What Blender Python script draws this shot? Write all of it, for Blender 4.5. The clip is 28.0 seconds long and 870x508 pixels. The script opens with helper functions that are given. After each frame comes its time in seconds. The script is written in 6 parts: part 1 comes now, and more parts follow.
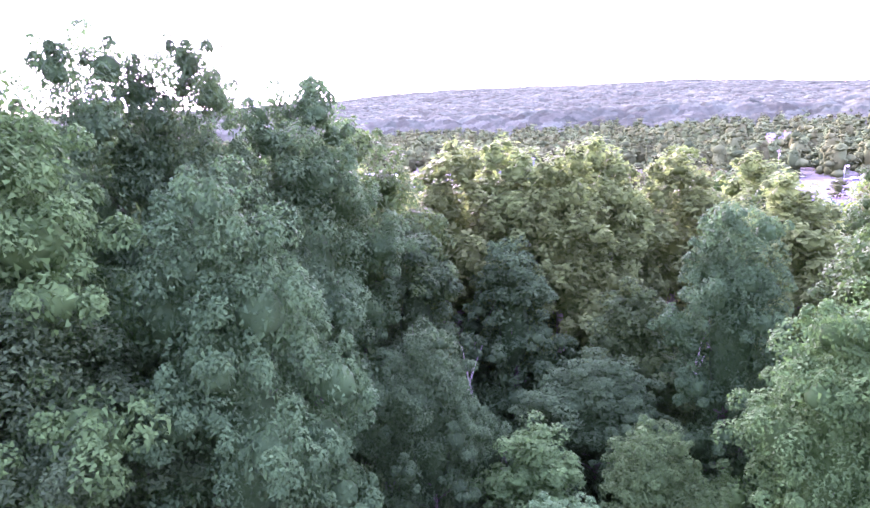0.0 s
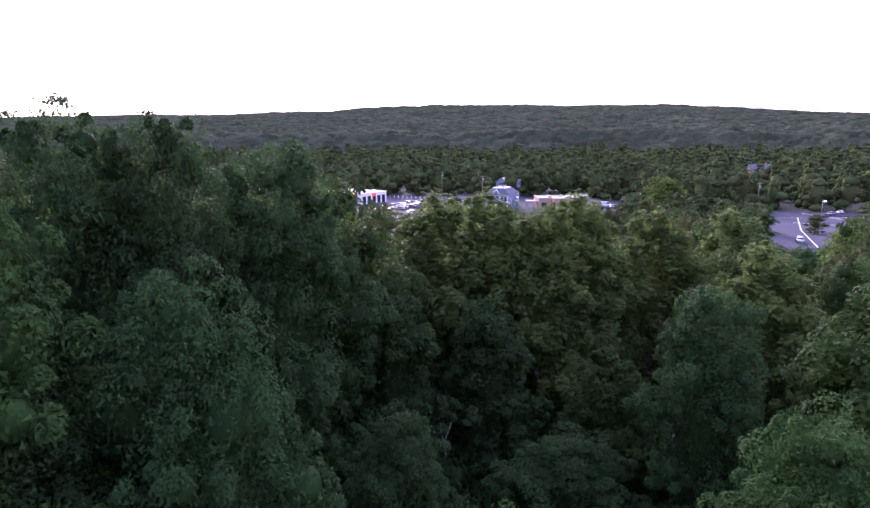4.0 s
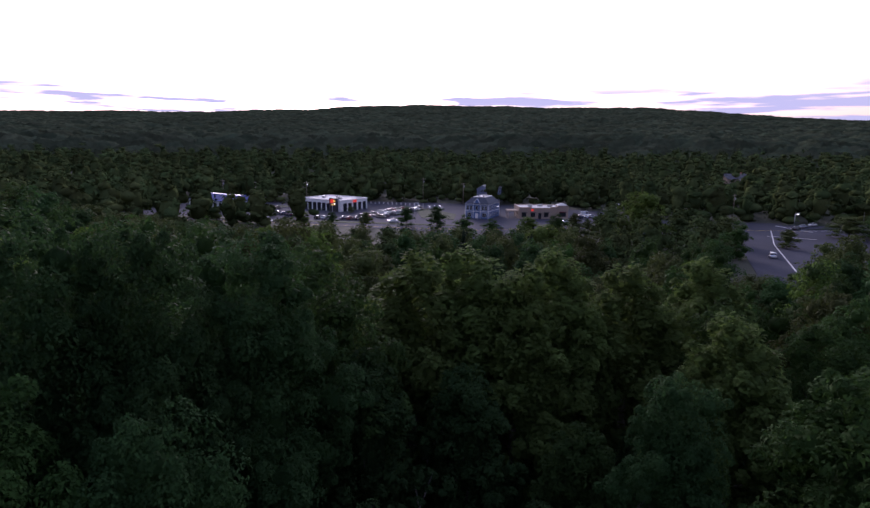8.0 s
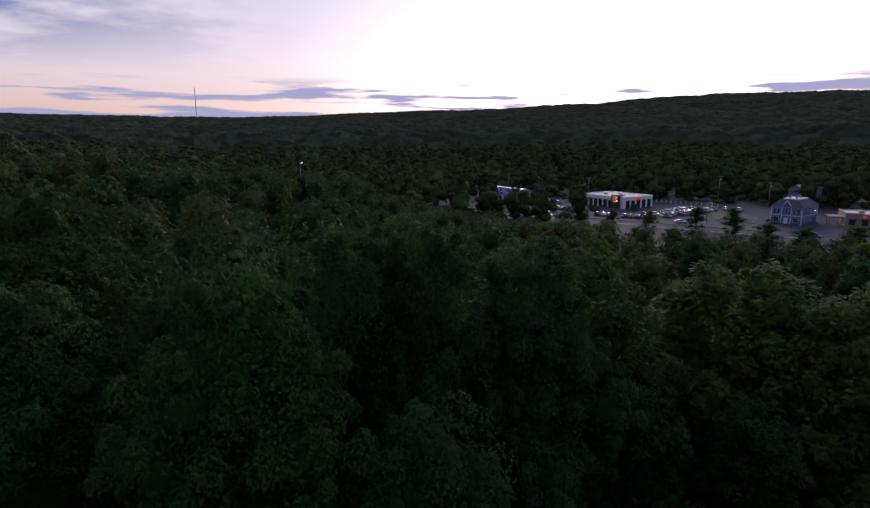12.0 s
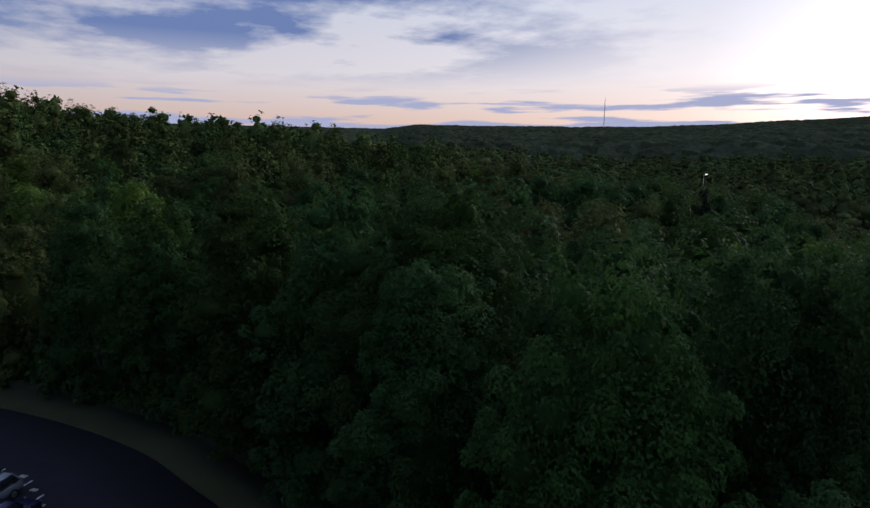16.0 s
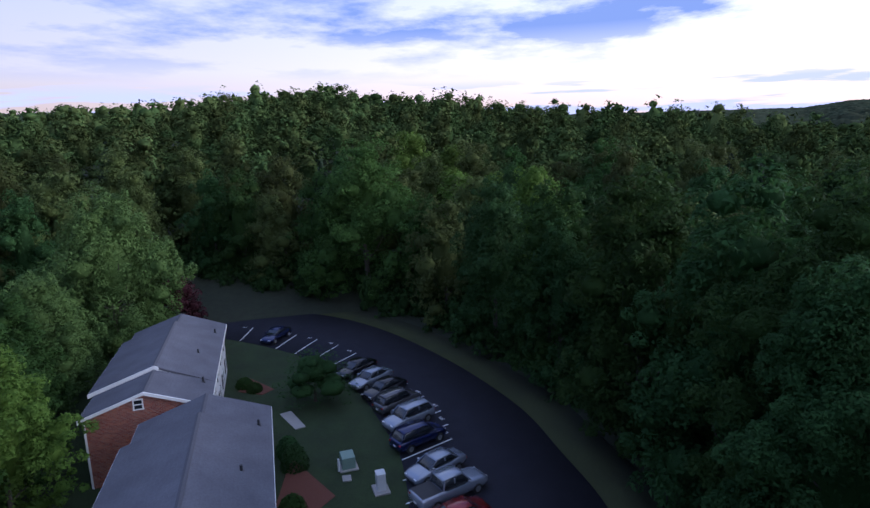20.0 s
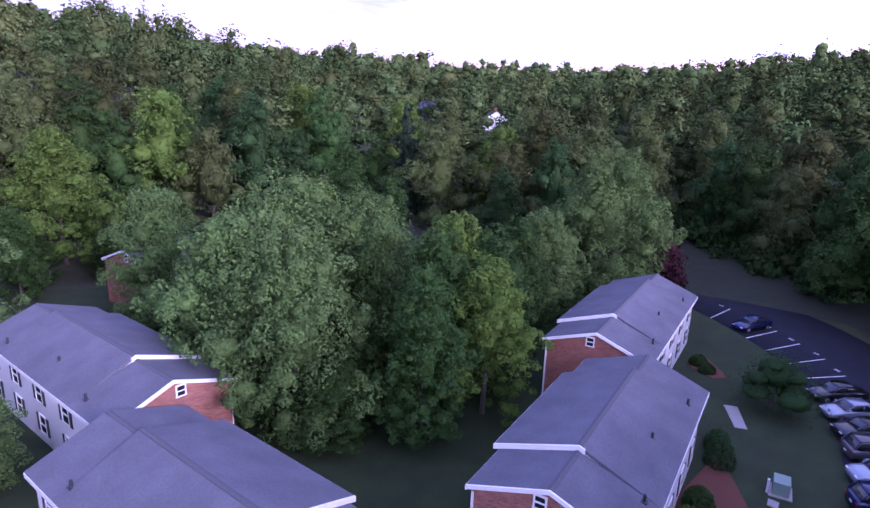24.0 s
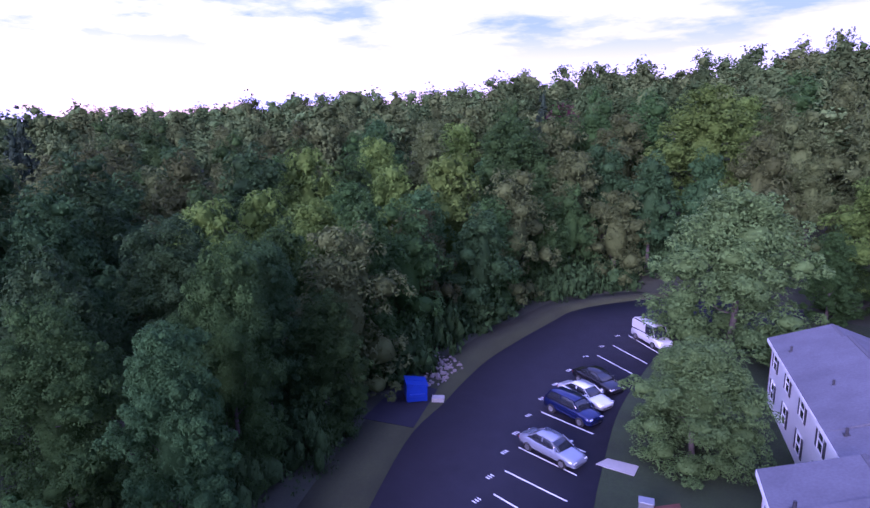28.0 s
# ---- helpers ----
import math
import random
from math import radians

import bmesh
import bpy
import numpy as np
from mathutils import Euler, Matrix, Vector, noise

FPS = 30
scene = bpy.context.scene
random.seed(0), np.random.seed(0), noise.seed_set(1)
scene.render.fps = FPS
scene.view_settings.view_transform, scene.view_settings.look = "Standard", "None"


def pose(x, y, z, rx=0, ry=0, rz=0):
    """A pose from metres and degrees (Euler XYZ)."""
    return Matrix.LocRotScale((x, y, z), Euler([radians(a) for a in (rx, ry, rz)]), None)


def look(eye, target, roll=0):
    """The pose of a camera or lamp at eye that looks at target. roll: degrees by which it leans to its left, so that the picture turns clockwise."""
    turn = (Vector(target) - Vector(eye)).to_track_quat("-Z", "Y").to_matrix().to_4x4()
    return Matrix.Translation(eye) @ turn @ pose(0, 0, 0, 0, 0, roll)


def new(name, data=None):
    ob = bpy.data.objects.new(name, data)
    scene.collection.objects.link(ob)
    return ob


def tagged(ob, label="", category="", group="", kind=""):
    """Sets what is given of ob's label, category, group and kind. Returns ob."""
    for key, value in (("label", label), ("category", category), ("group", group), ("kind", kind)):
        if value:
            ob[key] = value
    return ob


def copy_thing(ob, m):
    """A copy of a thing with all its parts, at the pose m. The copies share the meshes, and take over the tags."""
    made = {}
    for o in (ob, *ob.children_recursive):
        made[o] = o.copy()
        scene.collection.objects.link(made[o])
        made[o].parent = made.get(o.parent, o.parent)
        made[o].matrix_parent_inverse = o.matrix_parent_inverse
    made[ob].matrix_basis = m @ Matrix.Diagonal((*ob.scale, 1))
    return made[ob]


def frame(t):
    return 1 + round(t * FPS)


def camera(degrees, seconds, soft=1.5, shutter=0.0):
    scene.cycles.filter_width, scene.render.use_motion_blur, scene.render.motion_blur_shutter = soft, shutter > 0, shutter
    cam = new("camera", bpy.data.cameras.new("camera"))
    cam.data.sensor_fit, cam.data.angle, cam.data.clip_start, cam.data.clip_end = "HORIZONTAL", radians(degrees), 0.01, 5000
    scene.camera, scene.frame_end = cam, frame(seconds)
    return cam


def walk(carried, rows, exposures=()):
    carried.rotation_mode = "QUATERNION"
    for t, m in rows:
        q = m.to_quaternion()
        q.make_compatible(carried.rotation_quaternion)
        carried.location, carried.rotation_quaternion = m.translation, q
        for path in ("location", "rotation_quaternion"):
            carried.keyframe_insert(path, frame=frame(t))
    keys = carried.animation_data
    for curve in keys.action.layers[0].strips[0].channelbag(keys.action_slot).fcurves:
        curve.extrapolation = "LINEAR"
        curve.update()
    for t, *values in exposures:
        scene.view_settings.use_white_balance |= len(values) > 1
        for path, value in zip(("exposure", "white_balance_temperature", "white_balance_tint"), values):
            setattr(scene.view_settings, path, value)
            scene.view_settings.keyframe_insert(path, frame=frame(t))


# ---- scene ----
from math import pi, sin, cos, hypot, atan2, degrees

# ---------------------------------------------------------------- camera
cam = camera(73.0, 28.0)
# seconds, place, heading (0 = +y, counter-clockwise), pitch, roll
PATH = [
    (0.0, -0.45, -1.05, 17.73, 2.66, -11.90, -2.66),
    (0.5, -0.30, -0.64, 17.95, 2.26, -8.20, -1.43),
    (1.0, -0.09, -0.36, 18.19, 2.45, -6.32, -0.58),
    (1.5, 0.14, -0.28, 18.47, 2.35, -6.40, 1.27),
    (2.0, 0.30, -0.35, 18.79, 1.67, -8.42, 1.93),
    (2.5, 0.32, -0.48, 19.12, 0.88, -10.71, 4.19),
    (4.5, -0.22, -0.33, 20.81, 1.08, -10.68, -1.19),
    (5.0, -0.20, -0.29, 21.36, 0.62, -11.07, -0.24),
    (5.5, -0.16, -0.23, 21.90, -0.25, -10.52, -0.09),
    (6.0, -0.10, -0.11, 22.41, -0.55, -10.17, -0.38),
    (6.5, -0.06, 0.02, 22.95, -0.44, -10.44, 0.05),
    (7.0, -0.00, 0.06, 23.49, -0.35, -10.23, 0.67),
    (7.5, 0.07, 0.00, 23.94, -0.69, -10.11, 0.38),
    (8.0, 0.07, -0.00, 24.37, -0.84, -10.74, 0.41),
    (8.5, 0.05, -0.01, 24.83, -0.50, -10.97, 0.30),
    (9.0, 0.00, 0.00, 25.20, -0.00, -11.08, 0.39),
    (9.5, -0.04, 0.03, 25.27, 2.54, -11.02, 0.39),
    (10.0, -0.03, 0.03, 25.19, 9.77, -11.33, 0.49),
    (10.5, -0.06, 0.07, 25.13, 13.26, -11.91, 0.61),
    (11.0, -0.14, 0.14, 25.04, 13.97, -11.64, 0.05),
    (11.5, -0.19, 0.23, 24.99, 20.14, -11.99, -0.37),
    (12.0, -0.20, 0.31, 24.85, 26.09, -11.29, -0.36),
    (12.5, -0.24, 0.43, 24.77, 30.29, -10.90, -0.33),
    (14.5, -0.61, 1.17, 24.63, 48.41, -10.88, 0.95),
    (15.0, -0.78, 1.19, 24.65, 53.81, -11.00, 0.61),
    (15.5, -0.88, 1.15, 24.75, 58.84, -10.13, 0.58),
    (16.0, -1.03, 1.06, 24.70, 63.19, -10.35, 0.25),
    (16.5, -1.23, 1.03, 24.57, 67.98, -10.45, 0.68),
    (17.0, -1.43, 0.98, 24.52, 73.05, -9.53, 0.46),
    (17.5, -1.53, 0.89, 24.45, 77.92, -9.93, 0.40),
    (18.0, -1.53, 0.75, 24.37, 82.25, -9.44, 0.21),
    (18.5, -1.57, 0.70, 24.33, 87.19, -9.58, 0.47),
    (19.0, -1.59, 0.66, 24.28, 92.30, -9.29, 0.10),
    (19.5, -1.55, 0.70, 24.25, 94.84, -10.75, -0.64),
    (20.0, -1.42, 0.72, 24.24, 99.82, -11.06, -1.62),
    (20.5, -1.27, 0.86, 24.29, 106.00, -12.56, -1.14),
    (21.0, -1.14, 1.03, 24.37, 111.16, -14.32, -0.50),
    (21.5, -1.12, 1.29, 24.40, 115.94, -14.83, -0.16),
    (23.5, -2.25, 3.17, 24.68, 140.81, -14.96, 1.43),
    (24.0, -2.64, 2.95, 24.49, 147.76, -14.75, 1.83),
    (24.5, -3.12, 2.54, 24.23, 155.98, -14.10, 1.03),
    (25.0, -3.67, 2.12, 23.92, 164.95, -13.36, 0.38),
    (25.5, -4.19, 1.74, 23.59, 174.34, -14.10, 0.71),
    (26.0, -4.50, 1.39, 23.26, 184.10, -13.09, 0.55),
    (26.5, -4.56, 1.00, 22.81, 193.24, -12.59, 0.86),
    (27.0, -4.42, 0.63, 22.34, 202.09, -12.30, 0.30),
    (27.5, -4.23, 0.33, 21.85, 211.17, -11.68, -0.20),
    (28.0, -3.99, 0.09, 21.39, 220.20, -11.16, -0.17),
]
rows = []
for t, x, y, z, yaw, pit, rol in PATH:
    a, b = radians(yaw), radians(pit)
    rows.append((t, look((x, y, z), (x - sin(a) * cos(b), y + cos(a) * cos(b), z + sin(b)), rol)))
EXPO = [(0, 5.6, 5600, 84), (1, 4.5, 5600, 82), (2, 3.35, 5650, 64), (2.5, 3.15, 5650, 60), (5, 2.65, 5700, 48), (8, 0.95, 5750, 32), (9.5, 0.5, 5800, 26), (12, 0.4, 5800, 24), (15, 0.4, 5750, 16), (16.5, 0.6, 5700, 10), (18, 0.85, 5450, 10), (19.5, 1.1, 5300, 14), (21.5, 2.2, 4950, 32), (24, 2.25, 5050, 58), (28, 2.2, 4850, 68)]
walk(cam, rows, EXPO)

# ---------------------------------------------------------------- world and light
SUN_AZ = radians(12)          # where the sun has just gone down
world = bpy.data.worlds.new("dusk_sky")
scene.world = world
world.use_nodes = True
wn, wl = world.node_tree.nodes, world.node_tree.links
wn.clear()
w_out = wn.new("ShaderNodeOutputWorld")
w_bg = wn.new("ShaderNodeBackground")
w_bg.inputs["Strength"].default_value = 0.15
sky = wn.new("ShaderNodeTexSky")
sky.sky_type = "NISHITA"
sky.sun_disc = False
sky.sun_elevation = radians(5.0)
sky.sun_rotation = -SUN_AZ
sky.air_density, sky.dust_density, sky.ozone_density = 1.0, 1.5, 2.0
w_tc = wn.new("ShaderNodeTexCoord")
w_sep = wn.new("ShaderNodeSeparateXYZ")
wl.new(w_tc.outputs["Generated"], w_sep.inputs[0])
# the cloud sheet lies flat above: direction divided by its height
w_zz = wn.new("ShaderNodeMath"); w_zz.operation = "ADD"; w_zz.inputs[1].default_value = 0.06
wl.new(w_sep.outputs["Z"], w_zz.inputs[0])
w_mx = wn.new("ShaderNodeMath"); w_mx.operation = "MAXIMUM"; w_mx.inputs[1].default_value = 0.05
wl.new(w_zz.outputs[0], w_mx.inputs[0])
w_x = wn.new("ShaderNodeMath"); w_x.operation = "DIVIDE"
w_y = wn.new("ShaderNodeMath"); w_y.operation = "DIVIDE"
wl.new(w_sep.outputs["X"], w_x.inputs[0]); wl.new(w_mx.outputs[0], w_x.inputs[1])
wl.new(w_sep.outputs["Y"], w_y.inputs[0]); wl.new(w_mx.outputs[0], w_y.inputs[1])
w_cmb = wn.new("ShaderNodeCombineXYZ")
wl.new(w_x.outputs[0], w_cmb.inputs[0]); wl.new(w_y.outputs[0], w_cmb.inputs[1])
w_noise = wn.new("ShaderNodeTexNoise")
w_noise.inputs["Scale"].default_value = 0.55
w_noise.inputs["Detail"].default_value = 7
w_noise.inputs["Roughness"].default_value = 0.6
wl.new(w_cmb.outputs[0], w_noise.inputs["Vector"])
w_ramp = wn.new("ShaderNodeValToRGB")
w_ramp.color_ramp.elements[0].position, w_ramp.color_ramp.elements[1].position = 0.465, 0.575
wl.new(w_noise.outputs["Fac"], w_ramp.inputs[0])
w_hsv = wn.new("ShaderNodeHueSaturation")
w_hsv.inputs["Saturation"].default_value = 0.5
wl.new(sky.outputs[0], w_hsv.inputs["Color"])
w_tint = wn.new("ShaderNodeMix"); w_tint.data_type = "RGBA"; w_tint.blend_type = "MULTIPLY"
w_tint.inputs["Factor"].default_value = 1.0
wl.new(w_hsv.outputs[0], w_tint.inputs["A"])
w_tint.inputs["B"].default_value = (1.0, 0.97, 1.03, 1)
# the even, hazy glow of dusk: rosy at the horizon, pale blue above
w_grad = wn.new("ShaderNodeValToRGB")
w_ce = w_grad.color_ramp.elements
w_ce[0].position, w_ce[0].color = 0.04, (3.9, 2.6, 1.95, 1)
w_ce[1].position, w_ce[1].color = 0.70, (2.2, 2.35, 2.75, 1)
w_c2 = w_ce.new(0.11); w_c2.color = (4.1, 3.5, 3.2, 1)
w_c3 = w_ce.new(0.25); w_c3.color = (3.1, 3.1, 3.2, 1)
wl.new(w_sep.outputs["Z"], w_grad.inputs[0])
# the sky is bright on the side of the sunset and dim opposite
w_half = wn.new("ShaderNodeMapRange")
w_half.inputs["From Min"].default_value, w_half.inputs["From Max"].default_value = -1.0, 1.0
wl.new(w_sep.outputs["Y"], w_half.inputs["Value"])
w_side = wn.new("ShaderNodeValToRGB")
w_se = w_side.color_ramp.elements
w_se[0].position, w_se[0].color = 0.0, (0.42, 0.42, 0.44, 1)
w_se[1].position, w_se[1].color = 1.0, (1.75, 1.72, 1.70, 1)
w_s2 = w_se.new(0.5); w_s2.color = (0.92, 0.92, 0.95, 1)
w_s3 = w_se.new(0.88); w_s3.color = (1.15, 1.13, 1.12, 1)
wl.new(w_half.outputs[0], w_side.inputs[0])
w_gs = wn.new("ShaderNodeVectorMath"); w_gs.operation = "MULTIPLY"
wl.new(w_grad.outputs["Color"], w_gs.inputs[0]); wl.new(w_side.outputs["Color"], w_gs.inputs[1])
w_glow = wn.new("ShaderNodeMix"); w_glow.data_type = "RGBA"
w_glow.inputs["Factor"].default_value = 0.78
wl.new(w_tint.outputs["Result"], w_glow.inputs["A"])
wl.new(w_gs.outputs[0], w_glow.inputs["B"])
w_mix = wn.new("ShaderNodeMix"); w_mix.data_type = "RGBA"
w_hi = wn.new("ShaderNodeMapRange")
w_hi.inputs["From Min"].default_value, w_hi.inputs["From Max"].default_value = 0.09, 0.17
wl.new(w_sep.outputs["Z"], w_hi.inputs["Value"])
w_hm = wn.new("ShaderNodeMath"); w_hm.operation = "MULTIPLY"
wl.new(w_ramp.outputs["Color"], w_hm.inputs[0]); wl.new(w_hi.outputs[0], w_hm.inputs[1])
# the north is clear high up and has its cloud bank low down
w_no = wn.new("ShaderNodeMapRange")
w_no.inputs["From Min"].default_value, w_no.inputs["From Max"].default_value = 0.80, 0.45
wl.new(w_sep.outputs["Y"], w_no.inputs["Value"])
w_hn = wn.new("ShaderNodeMath"); w_hn.operation = "MULTIPLY"
wl.new(w_hm.outputs[0], w_hn.inputs[0]); wl.new(w_no.outputs[0], w_hn.inputs[1])
wl.new(w_hn.outputs[0], w_mix.inputs["Factor"])
wl.new(w_glow.outputs["Result"], w_mix.inputs["A"])
w_mix.inputs["B"].default_value = (0.80, 1.05, 1.85, 1)
# thin cloud bars low over the horizon
w_map = wn.new("ShaderNodeMapping"); w_map.inputs["Scale"].default_value = (5.0, 5.0, 70)
w_map.inputs["Location"].default_value = (1.3, 0.4, 0.0)
wl.new(w_tc.outputs["Generated"], w_map.inputs["Vector"])
w_n2 = wn.new("ShaderNodeTexNoise"); w_n2.inputs["Scale"].default_value = 1.0; w_n2.inputs["Detail"].default_value = 5
wl.new(w_map.outputs[0], w_n2.inputs["Vector"])
w_r2 = wn.new("ShaderNodeValToRGB")
w_r2.color_ramp.elements[0].position, w_r2.color_ramp.elements[1].position = 0.50, 0.57
wl.new(w_n2.outputs["Fac"], w_r2.inputs[0])
w_band = wn.new("ShaderNodeMapRange")
w_band.inputs["From Min"].default_value, w_band.inputs["From Max"].default_value = 0.095, 0.075
wl.new(w_sep.outputs["Z"], w_band.inputs["Value"])
w_bm = wn.new("ShaderNodeMath"); w_bm.operation = "MULTIPLY"
wl.new(w_r2.outputs["Color"], w_bm.inputs[0]); wl.new(w_band.outputs[0], w_bm.inputs[1])
w_mix2 = wn.new("ShaderNodeMix"); w_mix2.data_type = "RGBA"
wl.new(w_bm.outputs[0], w_mix2.inputs["Factor"])
wl.new(w_mix.outputs["Result"], w_mix2.inputs["A"])
w_mix2.inputs["B"].default_value = (2.0, 1.98, 2.55, 1)
wl.new(w_mix2.outputs["Result"], w_bg.inputs["Color"])
wl.new(w_bg.outputs[0], w_out.inputs[0])

sun_data = bpy.data.lights.new("sun", "SUN")
sun_data.energy, sun_data.angle, sun_data.color = 1.5, radians(25), (1, 0.88, 0.80)
sun = new("sun", sun_data)
sun.matrix_world = look((-300 * sin(SUN_AZ), 300 * cos(SUN_AZ), 85), (0, 0, 0))

# ---------------------------------------------------------------- materials
MATS = {}


def material(name, color, rough=0.8, metal=0.0, var=0.25, scale=3.0, bump=0.0, bscale=40.0, island=0.0, obvar=0.0, trans=0.0, coarse=0.0, spec=0.5, emit=None, cell=0.0):
    """A procedural surface: colour varied at two scales, by piece and by thing, with fine relief."""
    if name in MATS:
        return MATS[name]
    m = bpy.data.materials.new(name)
    m.use_nodes = True
    n, l = m.node_tree.nodes, m.node_tree.links
    b = n["Principled BSDF"]
    b.inputs["Roughness"].default_value = rough
    b.inputs["Metallic"].default_value = metal
    b.inputs["Specular IOR Level"].default_value = spec
    tc = n.new("ShaderNodeTexCoord")
    no = n.new("ShaderNodeTexNoise")
    no.inputs["Scale"].default_value, no.inputs["Detail"].default_value = scale, 6
    l.new(tc.outputs["Object"], no.inputs["Vector"])
    hsv = n.new("ShaderNodeHueSaturation")
    hsv.inputs["Color"].default_value = (*color, 1)
    # value = 1 + var * (noise - 0.5) * 2 + coarse + island + thing
    acc = n.new("ShaderNodeMath"); acc.operation = "MULTIPLY_ADD"
    acc.inputs[1].default_value, acc.inputs[2].default_value = 2 * var, 1 - var
    l.new(no.outputs["Fac"], acc.inputs[0])
    last = acc.outputs[0]

    def more(sock, amount):
        nonlocal last
        q = n.new("ShaderNodeMath"); q.operation = "MULTIPLY_ADD"
        q.inputs[1].default_value, q.inputs[2].default_value = 2 * amount, 1 - amount
        l.new(sock, q.inputs[0])
        r = n.new("ShaderNodeMath"); r.operation = "MULTIPLY"
        l.new(q.outputs[0], r.inputs[0]); l.new(last, r.inputs[1])
        last = r.outputs[0]
    if coarse:
        n2 = n.new("ShaderNodeTexNoise")
        n2.inputs["Scale"].default_value, n2.inputs["Detail"].default_value = scale * 0.07, 4
        l.new(tc.outputs["Object"], n2.inputs["Vector"])
        more(n2.outputs["Fac"], coarse)
    if cell:
        vo = n.new("ShaderNodeTexVoronoi")
        vo.inputs["Scale"].default_value = cell
        l.new(tc.outputs["Object"], vo.inputs["Vector"])
        sc = n.new("ShaderNodeSeparateColor")
        l.new(vo.outputs["Color"], sc.inputs[0])
        more(sc.outputs[0], 0.38)
        hh = n.new("ShaderNodeMath"); hh.operation = "MULTIPLY_ADD"
        hh.inputs[1].default_value, hh.inputs[2].default_value = 0.05, 0.475
        l.new(sc.outputs[1], hh.inputs[0])
        l.new(hh.outputs[0], hsv.inputs["Hue"])
    if island:
        ge = n.new("ShaderNodeNewGeometry")
        more(ge.outputs["Random Per Island"], island)
    if obvar:
        oi = n.new("ShaderNodeObjectInfo")
        more(oi.outputs["Random"], obvar)
        hu = n.new("ShaderNodeMath"); hu.operation = "MULTIPLY_ADD"
        hu.inputs[1].default_value, hu.inputs[2].default_value = 0.04 * obvar * 2, 0.495 - 0.04 * obvar
        l.new(oi.outputs["Random"], hu.inputs[0])
        l.new(hu.outputs[0], hsv.inputs["Hue"])
    l.new(last, hsv.inputs["Value"])
    l.new(hsv.outputs[0], b.inputs["Base Color"])
    if bump:
        nb = n.new("ShaderNodeTexNoise")
        nb.inputs["Scale"].default_value, nb.inputs["Detail"].default_value = bscale, 5
        l.new(tc.outputs["Object"], nb.inputs["Vector"])
        bu = n.new("ShaderNodeBump")
        bu.inputs["Strength"].default_value = bump
        bu.inputs["Distance"].default_value = 0.05
        l.new(nb.outputs["Fac"], bu.inputs["Height"])
        l.new(bu.outputs[0], b.inputs["Normal"])
    if trans:
        tr = n.new("ShaderNodeBsdfTranslucent")
        l.new(hsv.outputs[0], tr.inputs["Color"])
        mx = n.new("ShaderNodeMixShader")
        mx.inputs[0].default_value = trans
        l.new(b.outputs[0], mx.inputs[1]); l.new(tr.outputs[0], mx.inputs[2])
        l.new(mx.outputs[0], n["Material Output"].inputs["Surface"])
    if emit:
        b.inputs["Emission Color"].default_value = (*emit[:3], 1)
        b.inputs["Emission Strength"].default_value = emit[3]
    MATS[name] = m
    return m


# ---------------------------------------------------------------- mesh helpers
def mesh_of(name, verts, faces, mat, smooth=False):
    me = bpy.data.meshes.new(name)
    me.from_pydata([tuple(v) for v in verts], [], [tuple(f) for f in faces])
    me.materials.append(mat)
    if smooth:
        me.polygons.foreach_set("use_smooth", [True] * len(me.polygons))
    me.update()
    return me


def grid_mesh(name, V, quads, mat, smooth=False):
    """A mesh from numpy arrays of corners (n, 3) and quads (m, 4)."""
    me = bpy.data.meshes.new(name)
    V = np.asarray(V, dtype=np.float32); Q = np.asarray(quads, dtype=np.int32)
    me.vertices.add(len(V)); me.vertices.foreach_set("co", V.ravel())
    me.loops.add(Q.size); me.loops.foreach_set("vertex_index", Q.ravel())
    me.polygons.add(len(Q)); me.polygons.foreach_set("loop_start", np.arange(0, Q.size, 4, dtype=np.int32))
    if smooth:
        me.polygons.foreach_set("use_smooth", np.ones(len(Q), dtype=bool))
    me.materials.append(mat)
    me.update(calc_edges=True)
    return me


def bm_mesh(name, bm, mat, smooth=False):
    me = bpy.data.meshes.new(name)
    bmesh.ops.recalc_face_normals(bm, faces=bm.faces[:])
    bm.to_mesh(me)
    bm.free()
    me.materials.append(mat)
    if smooth:
        me.polygons.foreach_set("use_smooth", [True] * len(me.polygons))
    return me


def child(name, me, parent, m=None, label=""):
    ob = new(name, me)
    ob.parent = parent
    if m is not None:
        ob.matrix_basis = m
    if label:
        tagged(ob, label=label)
    return ob


def box_bm(bm, x0, x1, y0, y1, z0, z1, bevel=0.0):
    vs = [bm.verts.new(p) for p in ((x0, y0, z0), (x1, y0, z0), (x1, y1, z0), (x0, y1, z0), (x0, y0, z1), (x1, y0, z1), (x1, y1, z1), (x0, y1, z1))]
    fs = [bm.faces.new([vs[i] for i in f]) for f in ((0, 3, 2, 1), (4, 5, 6, 7), (0, 1, 5, 4), (1, 2, 6, 5), (2, 3, 7, 6), (3, 0, 4, 7))]
    if bevel:
        es = list({e for f in fs for e in f.edges})
        bmesh.ops.bevel(bm, geom=es, offset=bevel, segments=1, affect="EDGES")


